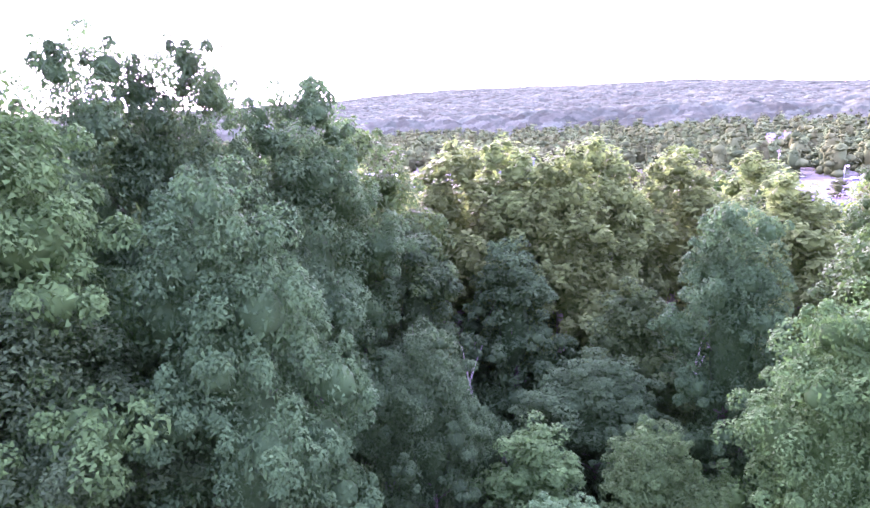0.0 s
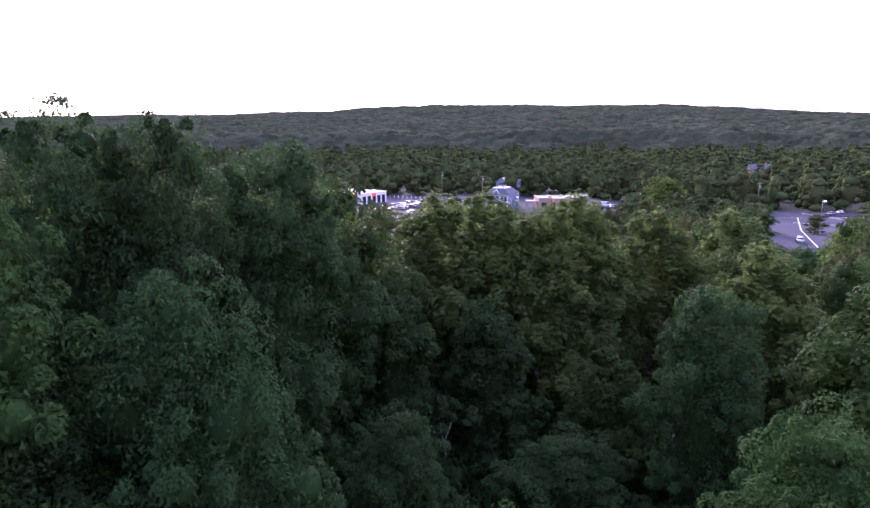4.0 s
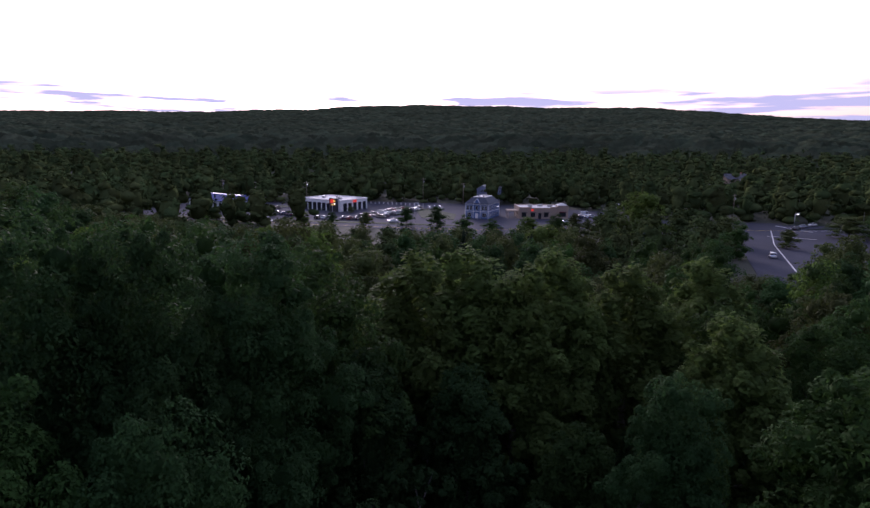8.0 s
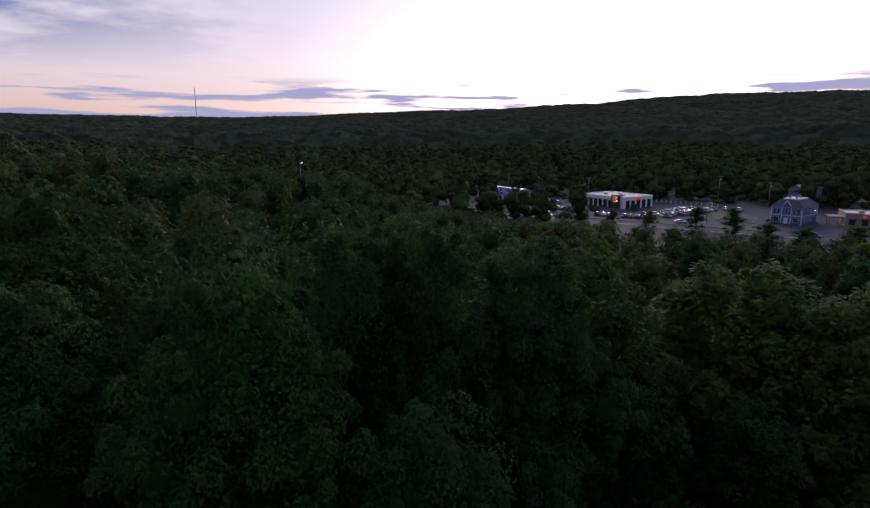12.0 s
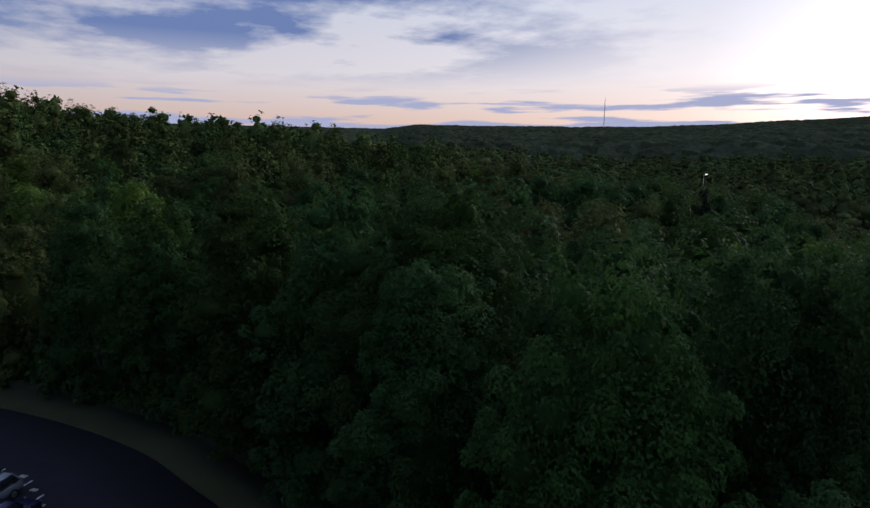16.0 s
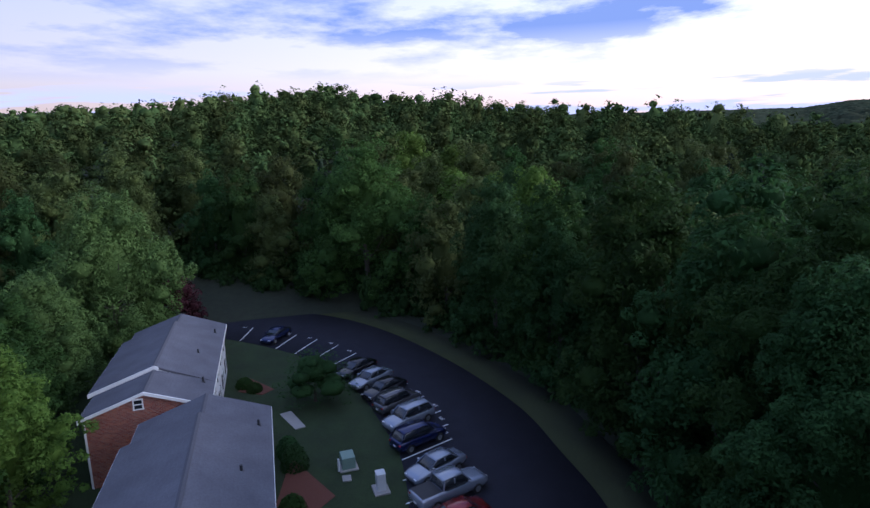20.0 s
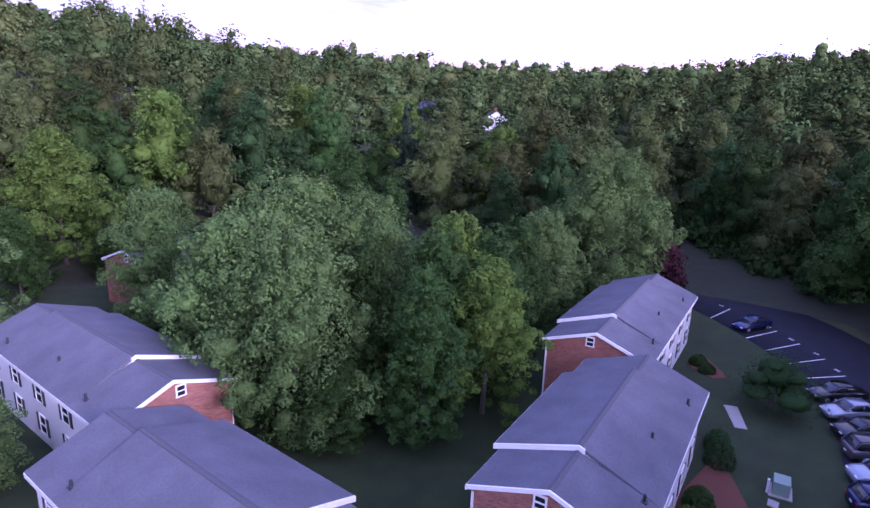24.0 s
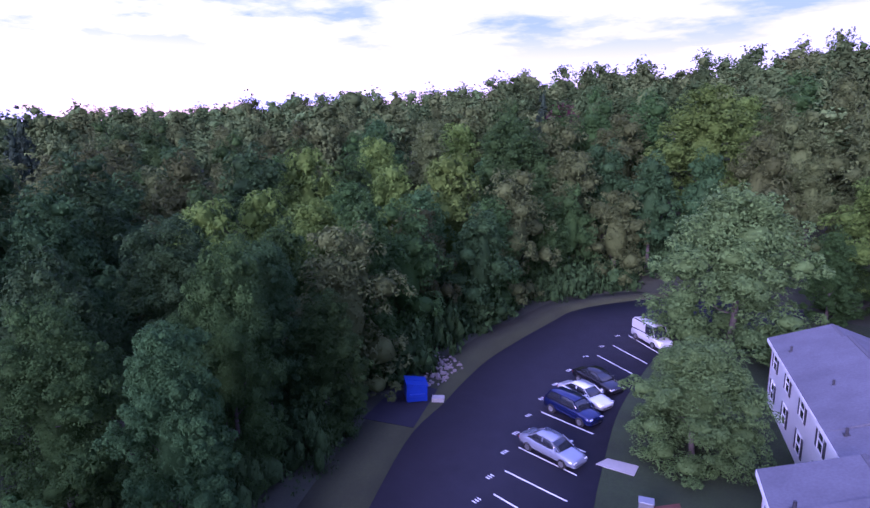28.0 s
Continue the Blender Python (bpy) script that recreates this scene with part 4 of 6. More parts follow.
# beyond that the canopy of the hills, one lumpy sheet over the ground
def canopy(name, a0, a1, r0, r1, na, nr, seed, lumps):
    A = np.radians(np.linspace(a0, a1, na))
    Rr = np.geomspace(r0, r1, nr)
    Xc, Yc = -np.outer(Rr, np.sin(A)), np.outer(Rr, np.cos(A))
    Zc = ground_z(Xc, Yc)
    r = np.random.default_rng(seed)
    # crowns: rounded lumps on a jittered lattice
    lump = np.zeros_like(Xc)
    for s, amp in lumps:
        gx, gy = np.floor(Xc / s), np.floor(Yc / s)
        best = np.full(Xc.shape, 9.0)
        for i in (-1, 0, 1):
            for j in (-1, 0, 1):
                hx, hy = gx + i, gy + j
                q = np.sin(hx * 127.1 + hy * 311.7) * 43758.5453
                q2 = np.sin(hx * 269.5 + hy * 183.3) * 43758.5453
                px, py = (hx + (q - np.floor(q))) * s, (hy + (q2 - np.floor(q2))) * s
                best = np.minimum(best, np.hypot(Xc - px, Yc - py) / s)
        lump += amp * np.clip(1 - best * best, 0, 1)
    rise = np.clip((Rr - r0) / (0.16 * r0), 0, 1)[:, None]
    side = np.clip((A[-1] - A) / radians(9), 0, 1)[None, :]
    Zc = Zc + rise * (6 + lump) * side - 3 * (1 - rise) - 14 * (1 - side) + r.normal(size=Zc.shape) * 0.6
    V = np.stack([Xc, Yc, Zc], -1).reshape(-1, 3)
    k, i = np.meshgrid(np.arange(na - 1), np.arange(nr - 1))
    b = i * na + k
    Q = np.stack([b, b + 1, b + na + 1, b + na], -1).reshape(-1, 4)
    return new(name, grid_mesh(name, V, Q, LEAF["hill"]))


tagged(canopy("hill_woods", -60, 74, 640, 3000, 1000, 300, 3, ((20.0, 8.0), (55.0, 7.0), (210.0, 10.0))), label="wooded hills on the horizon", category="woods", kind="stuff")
tagged(canopy("hill_woods", 54, 270, 360, 3000, 950, 160, 4, ((24.0, 5.0), (70.0, 3.0))), label="wooded hills on the horizon", category="woods", kind="stuff")

# ---------------------------------------------------------------- courtyard apartment buildings
def brick_material(name, c1, c2, mortar):
    m = material(name, c1, 0.9, var=0.2, scale=5, coarse=0.2)
    n, l = m.node_tree.nodes, m.node_tree.links
    b = n["Principled BSDF"]
    tc = n.new("ShaderNodeTexCoord")
    sep = n.new("ShaderNodeSeparateXYZ")
    l.new(tc.outputs["Object"], sep.inputs[0])
    add = n.new("ShaderNodeMath"); add.operation = "ADD"
    l.new(sep.outputs["X"], add.inputs[0]); l.new(sep.outputs["Y"], add.inputs[1])
    cmb = n.new("ShaderNodeCombineXYZ")
    l.new(add.outputs[0], cmb.inputs["X"]); l.new(sep.outputs["Z"], cmb.inputs["Y"])
    br = n.new("ShaderNodeTexBrick")
    br.inputs["Color1"].default_value, br.inputs["Color2"].default_value, br.inputs["Mortar"].default_value = (*c1, 1), (*c2, 1), (*mortar, 1)
    br.inputs["Scale"].default_value = 1.0
    br.inputs["Brick Width"].default_value, br.inputs["Row Height"].default_value, br.inputs["Mortar Size"].default_value = 0.30, 0.10, 0.012
    br.inputs["Bias"].default_value = -0.25
    l.new(cmb.outputs[0], br.inputs["Vector"])
    l.new(br.outputs["Color"], b.inputs["Base Color"])
    bu = n.new("ShaderNodeBump")
    bu.inputs["Strength"].default_value, bu.inputs["Distance"].default_value = 0.6, 0.02
    bu.invert = True
    l.new(br.outputs["Fac"], bu.inputs["Height"])
    l.new(bu.outputs[0], b.inputs["Normal"])
    return m


def lined_material(name, color, axis, pitch, depth=0.5, **kw):
    """A surface of overlapping courses: ridges along one axis, such as lap siding or shingle rows."""
    m = material(name, color, **kw)
    n, l = m.node_tree.nodes, m.node_tree.links
    tc = n.new("ShaderNodeTexCoord")
    sep = n.new("ShaderNodeSeparateXYZ")
    l.new(tc.outputs["Object"], sep.inputs[0])
    di = n.new("ShaderNodeMath"); di.operation = "DIVIDE"; di.inputs[1].default_value = pitch
    l.new(sep.outputs[axis], di.inputs[0])
    fr = n.new("ShaderNodeMath"); fr.operation = "FRACT"
    l.new(di.outputs[0], fr.inputs[0])
    bu = n.new("ShaderNodeBump")
    bu.inputs["Strength"].default_value, bu.inputs["Distance"].default_value = depth, 0.02
    l.new(fr.outputs[0], bu.inputs["Height"])
    l.new(bu.outputs[0], n["Principled BSDF"].inputs["Normal"])
    return m


M_roof = lined_material("grey_shingles", (0.112, 0.113, 0.130), "Z", 0.09, 0.35, rough=0.92, var=0.22, scale=7, coarse=0.35, spec=0.2)
M_ridge = material("ridge_shingles", (0.08, 0.08, 0.092), 0.95, var=0.25, scale=9)
M_siding = lined_material("white_siding", (0.74, 0.74, 0.73), "Z", 0.15, 0.5, rough=0.6, var=0.06, scale=3)
M_brick = brick_material("red_brick", (0.19, 0.036, 0.018), (0.42, 0.14, 0.075), (0.36, 0.29, 0.25))
M_glass = material("window_glass", (0.02, 0.024, 0.03), 0.06, var=0.05, spec=0.8)
M_dark = material("dark_opening", (0.03, 0.03, 0.035), 0.6, var=0.1)
M_metal = material("grey_metal", (0.35, 0.36, 0.37), 0.45, 0.7, var=0.15, scale=8)
M_black = material("black_plastic", (0.02, 0.02, 0.022), 0.6, var=0.1)


def prism_along(name, prof, x0, x1, mat, parent, label=""):
    """A solid with the profile (y, z) drawn out from x0 to x1."""
    bm = bmesh.new()
    a = [bm.verts.new((x0, y, z)) for y, z in prof]
    b = [bm.verts.new((x1, y, z)) for y, z in prof]
    bm.faces.new(a[::-1]); bm.faces.new(b)
    k = len(prof)
    for i in range(k):
        bm.faces.new((a[i], a[(i + 1) % k], b[(i + 1) % k], b[i]))
    return child(name, bm_mesh(name, bm, mat), parent, None, label)


def window_part(parent, x, y, z, w, h, face, shutters=False):
    """A double-hung window on a long wall (face +1 or -1 along y) or on an end wall (face 2 or -2 along x)."""
    if abs(face) == 1:
        m = pose(x, y, z, 0, 0, 0 if face == -1 else 180)
    else:
        m = pose(x, y, z, 0, 0, 90 if face == 2 else -90)
    bm = bmesh.new()
    for a in ((-w / 2 - .09, -w / 2, 0, h), (w / 2, w / 2 + .09, 0, h), (-w / 2 - .09, w / 2 + .09, h, h + .1), (-w / 2 - .12, w / 2 + .12, -.09, 0), (-w / 2, w / 2, h / 2 - .035, h / 2 + .035)):
        box_bm(bm, a[0], a[1], -0.07, 0.0, a[2], a[3])
    fr = child("window", bm_mesh("window", bm, M_white), parent, m)
    box("pane", -w / 2, w / 2, -0.03, -0.005, 0, h, M_glass, fr, 0)
    if shutters:
        for s in (-1, 1):
            box("shutter", s * (w / 2 + .3) - .19, s * (w / 2 + .3) + .19, -0.06, -0.004, -.05, h + .05, M_dark, fr, 0.01)
    return fr


def apartment(x, y, rz, L, side, name_label, la=4.2, lc=3.4, z0=0.0, ze=5.3, rise=1.65):
    """A unit of the courtyard block. x runs along the ridge to the brick gable; side: which way (+y or -y) the car park lies."""
    t = empty("apartment_building", pose(x, y, z0, 0, 0, rz), label=name_label, category="building", group="courtyard buildings")
    s = side
    w, zr = 4.1, ze + rise
    th = 0.2
    secs = [  # from, to, ridge shift, ridge lift, courtyard eave shift
        (-0.25, lc, 0.12, 0.0, 0.0, "far"), (lc, L - la, 0.0, 0.28, 0.42, "middle"), (L - la, L + 0.3, 0.0, 0.0, 0.0, "near")]
    wl = w + 0.35
    for x0, x1, rs, lift, out, _ in secs:
        yl, yc = s * wl, -s * (wl + out)
        yr, zz = s * rs, zr + lift
        slope = rise / wl
        zc = zz - (wl + out + rs) * slope * 0.93
        zl = ze
        lot = [(yl, zl), (yr, zz), (yr, zz - th), (yl, zl - th)]
        crt = [(yr, zz), (yc, zc), (yc, zc - th), (yr, zz - th)]
        prism_along("roof_slope", lot, x0, x1, M_roof, t)
        prism_along("roof_slope", crt, x0, x1, M_roof, t)
        cap = [(yr - .16, zz - .16 * slope + .03), (yr, zz + .035), (yr + .16, zz - .16 * slope + .03), (yr + .16, zz - .1), (yr - .16, zz - .1)]
        prism_along("ridge_cap", cap, x0 + .02, x1 - .02, M_ridge, t)
        # eave boards and gutter
        prism_along("fascia", [(yl - .03, zl - th - .12), (yl + .03, zl - th - .12), (yl + .03, zl - .03), (yl - .03, zl - .03)], x0, x1, M_white, t)
        prism_along("fascia", [(yc - .03, zc - th - .12), (yc + .03, zc - th - .12), (yc + .03, zc - .03), (yc - .03, zc - .03)], x0, x1, M_white, t)
        # rake boards at the near edge of a section
        if x1 > lc + 1:
            for (ya, za), (yb, zb) in (((yr, zz), (yc, zc)), ((yr, zz), (yl, zl) if out == 0 else (yr + s * 0.35, zz - 0.35 * slope))):
                dep = 0.22 if out == 0 else 0.30
                prism_along("rake_board", [(ya, za + .02), (yb, zb + .02), (yb, zb - dep), (ya, za - dep)], x1 - .02, x1 + .08, M_white, t)
        # wall under the section
        ys, yw = s * w, -s * (w + out * 0.75)
        body = [(ys, -0.4), (ys, zl - th), (yr, zz - th - .02), (yw, zc - th + .02), (yw, -0.4)]
        prism_along("wall", body, x0 + (.25 if x0 < 0 else 0.0), x1 - (.32 if x1 > L else 0.0), M_siding, t)
        if x1 > L:
            face = [(ys, -0.4), (ys, zl - th - .02), (yr, zz - th - .04), (yw, zc - th), (yw, -0.4)]
            prism_along("brick_gable", face, x1 - .32, x1 - .1, M_brick, t, "red brick gable wall")
            prism_along("corner_board", [(yw - .05, -.3), (yw + .09 * s, -.3), (yw + .09 * s, zc - th - .1), (yw - .05, zc - th - .1)], x1 - .34, x1 - .06, M_white, t)
    prism_along("brick_gable", [(s * w, -0.4), (s * w, ze - th - .02), (s * 0.12, zr - th - .05), (-s * w, ze - th - .02), (-s * w, -0.4)], -0.12, 0.02, M_brick, t, "red brick gable wall")
    window_part(t, L + .2, -s * 0.45, zr - 1.25, 0.52, 0.66, 2)
    n = max(3, int(L / 3.6))
    for i in range(n):
        xx = 1.8 + (L - 3.4) * i / (n - 1)
        for zz in (0.9, 3.35):
            window_part(t, xx, s * w, zz, 1.0, 1.3, s, True)
    for i in range(4):
        window_part(t, 2.2 + (L - 4.4) * i / 3, -s * (w + (0.315 if lc < 2.2 + (L - 4.4) * i / 3 < L - la else 0)), 3.2, 1.0, 1.3, -s, True)
    # roof vents on the car park slope
    for i, f in enumerate((0.18, 0.52, 0.82)):
        yy = s * (3.6 - 0.9 * (i % 2))
        bm = bmesh.new()
        bmesh.ops.create_cone(bm, cap_ends=True, segments=8, radius1=0.09, radius2=0.08, depth=0.5, matrix=Matrix.Translation((L * f, yy, zr - abs(yy) * rise / wl + 0.2)))
        box_bm(bm, L * f - .16, L * f + .16, yy - .16, yy + .16, zr - abs(yy) * rise / wl - .04, zr - abs(yy) * rise / wl + .06, 0.01)
        child("roof_vent", bm_mesh("roof_vent", bm, M_dark), t)
    return t


D1, D2 = 25.8, 110.6
NEWROOF = "apartment building, grey shingled gable roof, white siding, red brick gable"
apartment(-55.4, -35.95, D1, 20.2, 1, NEWROOF)
apartment(-36.95, -22.25, D1, 18.3, 1, NEWROOF, la=3.7)
apartment(0.55, -53.75, D2, 20.8, -1, NEWROOF, la=4.4)
apartment(-3.3, -31.65, D2, 19.0, -1, NEWROOF, la=4.7)
apartment(-45.5, -84.8, D1, 19.5, -1, "brick and white-sided apartment building half hidden behind trees", z0=0.3)
apartment(-25.0, -78.6, D1, 19.8, -1, "brick and white-sided apartment building half hidden behind trees", z0=0.0)

# ---------------------------------------------------------------- cars
M_tyre = material("tyre_rubber", (0.02, 0.02, 0.02), 0.85, var=0.15)
M_rim = material("alloy_rim", (0.45, 0.46, 0.47), 0.35, 0.9, var=0.1)
M_lamp_w = material("headlight_glass", (0.7, 0.72, 0.75), 0.12, var=0.05, spec=0.8)
M_lamp_r = material("taillight_red", (0.35, 0.01, 0.01), 0.2, var=0.05)
M_plate = material("plate_white", (0.6, 0.6, 0.58), 0.5, var=0.05)


def paint(name, c):
    m = material("car_paint_" + name, c, 0.24, 0.45, var=0.05, scale=2)
    m.node_tree.nodes["Principled BSDF"].inputs["Coat Weight"].default_value = 0.6
    return m


PAINT = {k: paint(k, v) for k, v in dict(silver=(0.28, 0.31, 0.37), white=(0.74, 0.75, 0.76), black=(0.018, 0.018, 0.022), blue=(0.03, 0.05, 0.14), navy=(0.010, 0.016, 0.075), grey=(0.085, 0.085, 0.095), red=(0.20, 0.012, 0.018), tan=(0.30, 0.26, 0.21)).items()}


def loft(name, stations, mat, parent, smooth=True, caps=True, label=""):
    """A skin through closed rings of points."""
    bm = bmesh.new()
    rings = [[bm.verts.new(p) for p in st] for st in stations]
    k = len(rings[0])
    for a, b in zip(rings, rings[1:]):
        for i in range(k):
            bm.faces.new((a[i], a[(i + 1) % k], b[(i + 1) % k], b[i]))
    if caps:
        bm.faces.new(rings[0][::-1]); bm.faces.new(rings[-1])
    return child(name, bm_mesh(name, bm, mat, smooth), parent, None, label)


def body_ring(x, w, z0, z1):
    """A cross-section of a car's lower body, with tumblehome and rounded shoulders."""
    h = z1 - z0
    pts = [(-0.80, 0), (-0.97, 0.22), (-1.0, 0.5), (-0.97, 0.8), (-0.88, 0.96), (-0.5, 1.0), (0.5, 1.0), (0.88, 0.96), (0.97, 0.8), (1.0, 0.5), (0.97, 0.22), (0.80, 0)]
    return [(x, y * w / 2, z0 + z * h) for y, z in pts]


def cabin_ring(x, w0, w1, z0, z1):
    h = z1 - z0
    pts = [(-w0, 0), (-(w0 * 0.45 + w1 * 0.55), 0.6), (-w1, 0.93), (-w1 * 0.82, 1.0), (w1 * 0.82, 1.0), (w1, 0.93), (w0 * 0.45 + w1 * 0.55, 0.6), (w0, 0)]
    return [(x, y / 2, z0 + z * h) for y, z in pts]


CARS = {
    # length, width, belt stations (x, width share, top), cabin: x of the windscreen foot, roof front, roof rear, rear foot; roof height
    "sedan": (4.8, 1.82, [(-2.4, .72, .78), (-2.3, .90, .95), (-1.6, 1, 1.0), (0, 1, .98), (.9, 1, .95), (1.9, .97, .80), (2.3, .86, .68), (2.4, .66, .55)], (1.15, .35, -.95, -1.75), 1.46),
    "suv": (4.7, 1.86, [(-2.35, .80, .95), (-2.25, .95, 1.08), (-1.5, 1, 1.10), (0, 1, 1.08), (.95, 1, 1.06), (1.9, .97, .95), (2.25, .88, .82), (2.35, .70, .65)], (1.2, .55, -1.75, -2.2), 1.72),
    "pickup": (5.6, 1.95, [(-2.8, .90, 1.12), (-2.7, .98, 1.16), (-1.2, 1, 1.16), (0, 1, 1.14), (1.0, 1, 1.12), (2.3, .98, 1.02), (2.7, .90, .92), (2.8, .76, .7)], (1.25, .65, -.85, -1.05), 1.82),
    "van": (4.9, 2.0, [(-2.45, .9, 1.12), (-2.35, .98, 1.2), (-1, 1, 1.2), (0, 1, 1.2), (1.3, 1, 1.16), (1.9, .95, 1.05), (2.3, .85, .95), (2.45, .7, .7)], (1.55, .95, -2.3, -2.42), 2.25),
}


def make_car(kind, color, label):
    L, w, st, (xa, xb, xc, xd), zr = CARS[kind]
    t = empty("car" if kind in ("sedan", "suv") else ("pickup_truck" if kind == "pickup" else "delivery_van"), label=label, category="car" if kind in ("sedan", "suv") else ("truck" if kind == "pickup" else "van"), group="parked cars")
    P = PAINT[color]
    body = loft("body", [body_ring(x, w * s, 0.24, z) for x, s, z in st], P, t)
    zb = st[3][2] - 0.06
    w0, w1 = w * 0.90, w * 0.70
    gl = [cabin_ring(xd, w0 * .92, w0 * .80, zb, zb + .06), cabin_ring(xc, w0, w1, zb, zr), cabin_ring((xb + xc) / 2, w0, w1 * 1.03, zb, zr + .02), cabin_ring(xb, w0, w1, zb, zr - .02), cabin_ring(xa, w0 * .92, w0 * .80, zb, zb + .06)]
    loft("cabin_glass", gl, M_glass, t)
    # roof skin, pillars
    roof = []
    for x, ww, z in ((xc - .12, w1 * .96, zr - .03), (xc + .05, w1 * 1.02, zr + .012), ((xb + xc) / 2, w1 * 1.06, zr + .035), (xb - .05, w1 * 1.02, zr), (xb + .12, w1 * .96, zr - .05)):
        roof.append([(x, -ww / 2, z - .07), (x, -ww / 2 * .96, z), (x, 0, z + .02), (x, ww / 2 * .96, z), (x, ww / 2, z - .07)])
    loft("roof", roof, P, t)
    for s in (-1, 1):
        for (x0, x1) in ((xa, xb), (xd, xc)):
            bm = bmesh.new()
            a, b = Vector((x0, s * w0 * .46, zb + .04)), Vector((x1, s * w1 * .5, zr - .03))
            vs = [bm.verts.new(p) for p in (a + Vector((-.07, 0, 0)), a + Vector((.07, 0, 0)), b + Vector((.05, 0, 0)), b + Vector((-.05, 0, 0)))]
            vs2 = [bm.verts.new(v.co + Vector((0, s * .03, .012))) for v in vs]
            bm.faces.new(vs); bm.faces.new(vs2[::-1])
            for i in range(4):
                bm.faces.new((vs[i], vs[(i + 1) % 4], vs2[(i + 1) % 4], vs2[i]))
            child("pillar", bm_mesh("pillar", bm, P), t)
        box("pillar", (xb + xc) / 2 - .05, (xb + xc) / 2 + .05, s * (w0 + w1) / 4 - .03, s * (w0 + w1) / 4 + .03, zb + .1, zr - .05, P, t, 0.01)
        box("headlight", L / 2 - .28, L / 2 - .05, s * w * .30 - .17, s * w * .30 + .17, st[-2][2] - .16, st[-2][2] - .02, M_lamp_w, t, 0.03)
        box("taillight", -L / 2 + .0, -L / 2 + .14, s * w * .34 - .14, s * w * .34 + .14, st[0][2] - .2, st[0][2] - .02, M_lamp_r, t, 0.02)
        box("mirror", xa - .35, xa - .17, s * (w / 2 + .02) - .1, s * (w / 2 + .02) + .1, zb + .08, zb + .22, P, t, 0.03)
    if kind == "van":
        for s in (-1, 1):
            box("side_panel", -2.35, xb - 1.0, s * .86 - .06, s * .86 + .04, zb + .1, zr - .1, P, t, 0.03)
    if kind == "pickup":
        box("bed_floor", -2.68, -1.1, -.80, .80, 1.150, 1.185, M_black, t, 0.01)
    box("plate", -L / 2 - .015, -L / 2 + .04, -.15, .15, .55, .68, M_plate, t, 0)
    box("bumper", L / 2 - .2, L / 2 - .0, -w * .33, w * .33, .28, .46, M_black, t, 0.03)
    R = 0.33 if kind in ("sedan",) else 0.37
    for x in (L * .31, -L * .30):
        for s in (-1, 1):
            bm = bmesh.new()
            bmesh.ops.create_cone(bm, cap_ends=True, segments=18, radius1=R, radius2=R, depth=0.22, matrix=Matrix.Rotation(pi / 2, 4, "X"))
            wh = child("wheel", bm_mesh("tyre", bm, M_tyre), t, pose(x, s * (w / 2 - .10), R + .0))
            bm = bmesh.new()
            bmesh.ops.create_cone(bm, cap_ends=True, segments=10, radius1=R * .62, radius2=R * .5, depth=0.05, matrix=Matrix.Rotation(pi / 2 * s, 4, "X"))
            child("rim", bm_mesh("rim", bm, M_rim), wh, pose(0, s * .12, 0))
    return t


CAR_LIB = {}


def park(kind, color, x, y, heading, label, z=0.06):
    """heading: degrees of the car's nose from +x."""
    m = pose(x, y, z, 0, 0, heading)
    k = (kind, color)
    if k not in CAR_LIB:
        CAR_LIB[k] = make_car(kind, color, label)
        CAR_LIB[k].matrix_basis = m
        return CAR_LIB[k]
    t = copy_thing(CAR_LIB[k], m)
    return tagged(t, label=label)


# along the west drive, noses mostly towards the lawn
for kind, color, x, y, h, label in (
        ("sedan", "navy", -67.6, -31.3, 350, "dark blue hatchback parked in a painted bay"),
        ("sedan", "black", -58.0, -17.9, 330, "black sedan parked in a painted bay"),
        ("sedan", "silver", -55.6, -15.6, 328, "silver sedan parked in a painted bay"),
        ("sedan", "black", -53.2, -13.6, 326, "black sedan parked in a painted bay"),
        ("suv", "grey", -50.6, -11.7, 143, "grey compact crossover backed into its bay"),
        ("suv", "silver", -47.6, -10.0, 320, "silver sport utility car parked in a painted bay"),
        ("suv", "navy", -44.4, -8.5, 138, "dark blue small hatchback car in a painted bay"),
        ("sedan", "silver", -40.3, -6.4, 318, "silver coupe parked in a painted bay"),
        ("pickup", "silver", -37.6, -5.0, 134, "silver pickup truck with an open bed"),
        ("sedan", "red", -34.4, -4.2, 314, "dark red sedan parked in a painted bay"),
        # south drive
        ("van", "white", 16.7, -59.8, 145, "white delivery van with dark side windows"),
        ("sedan", "black", 16.3, -45.9, 160, "black sedan parked nose to the lawn"),
        ("sedan", "white", 15.8, -42.4, 164, "white sedan with a sunroof, parked nose to the lawn"),
        ("suv", "navy", 15.3, -39.3, 166, "dark blue sport utility car with roof rails"),
        ("sedan", "silver", 13.7, -33.2, 170, "silver coupe parked nose to the lawn"),
        ("sedan", "navy", -67.2, -58.7, 70, "dark car half hidden under the trees")):
    park(kind, color, x, y, h, label)

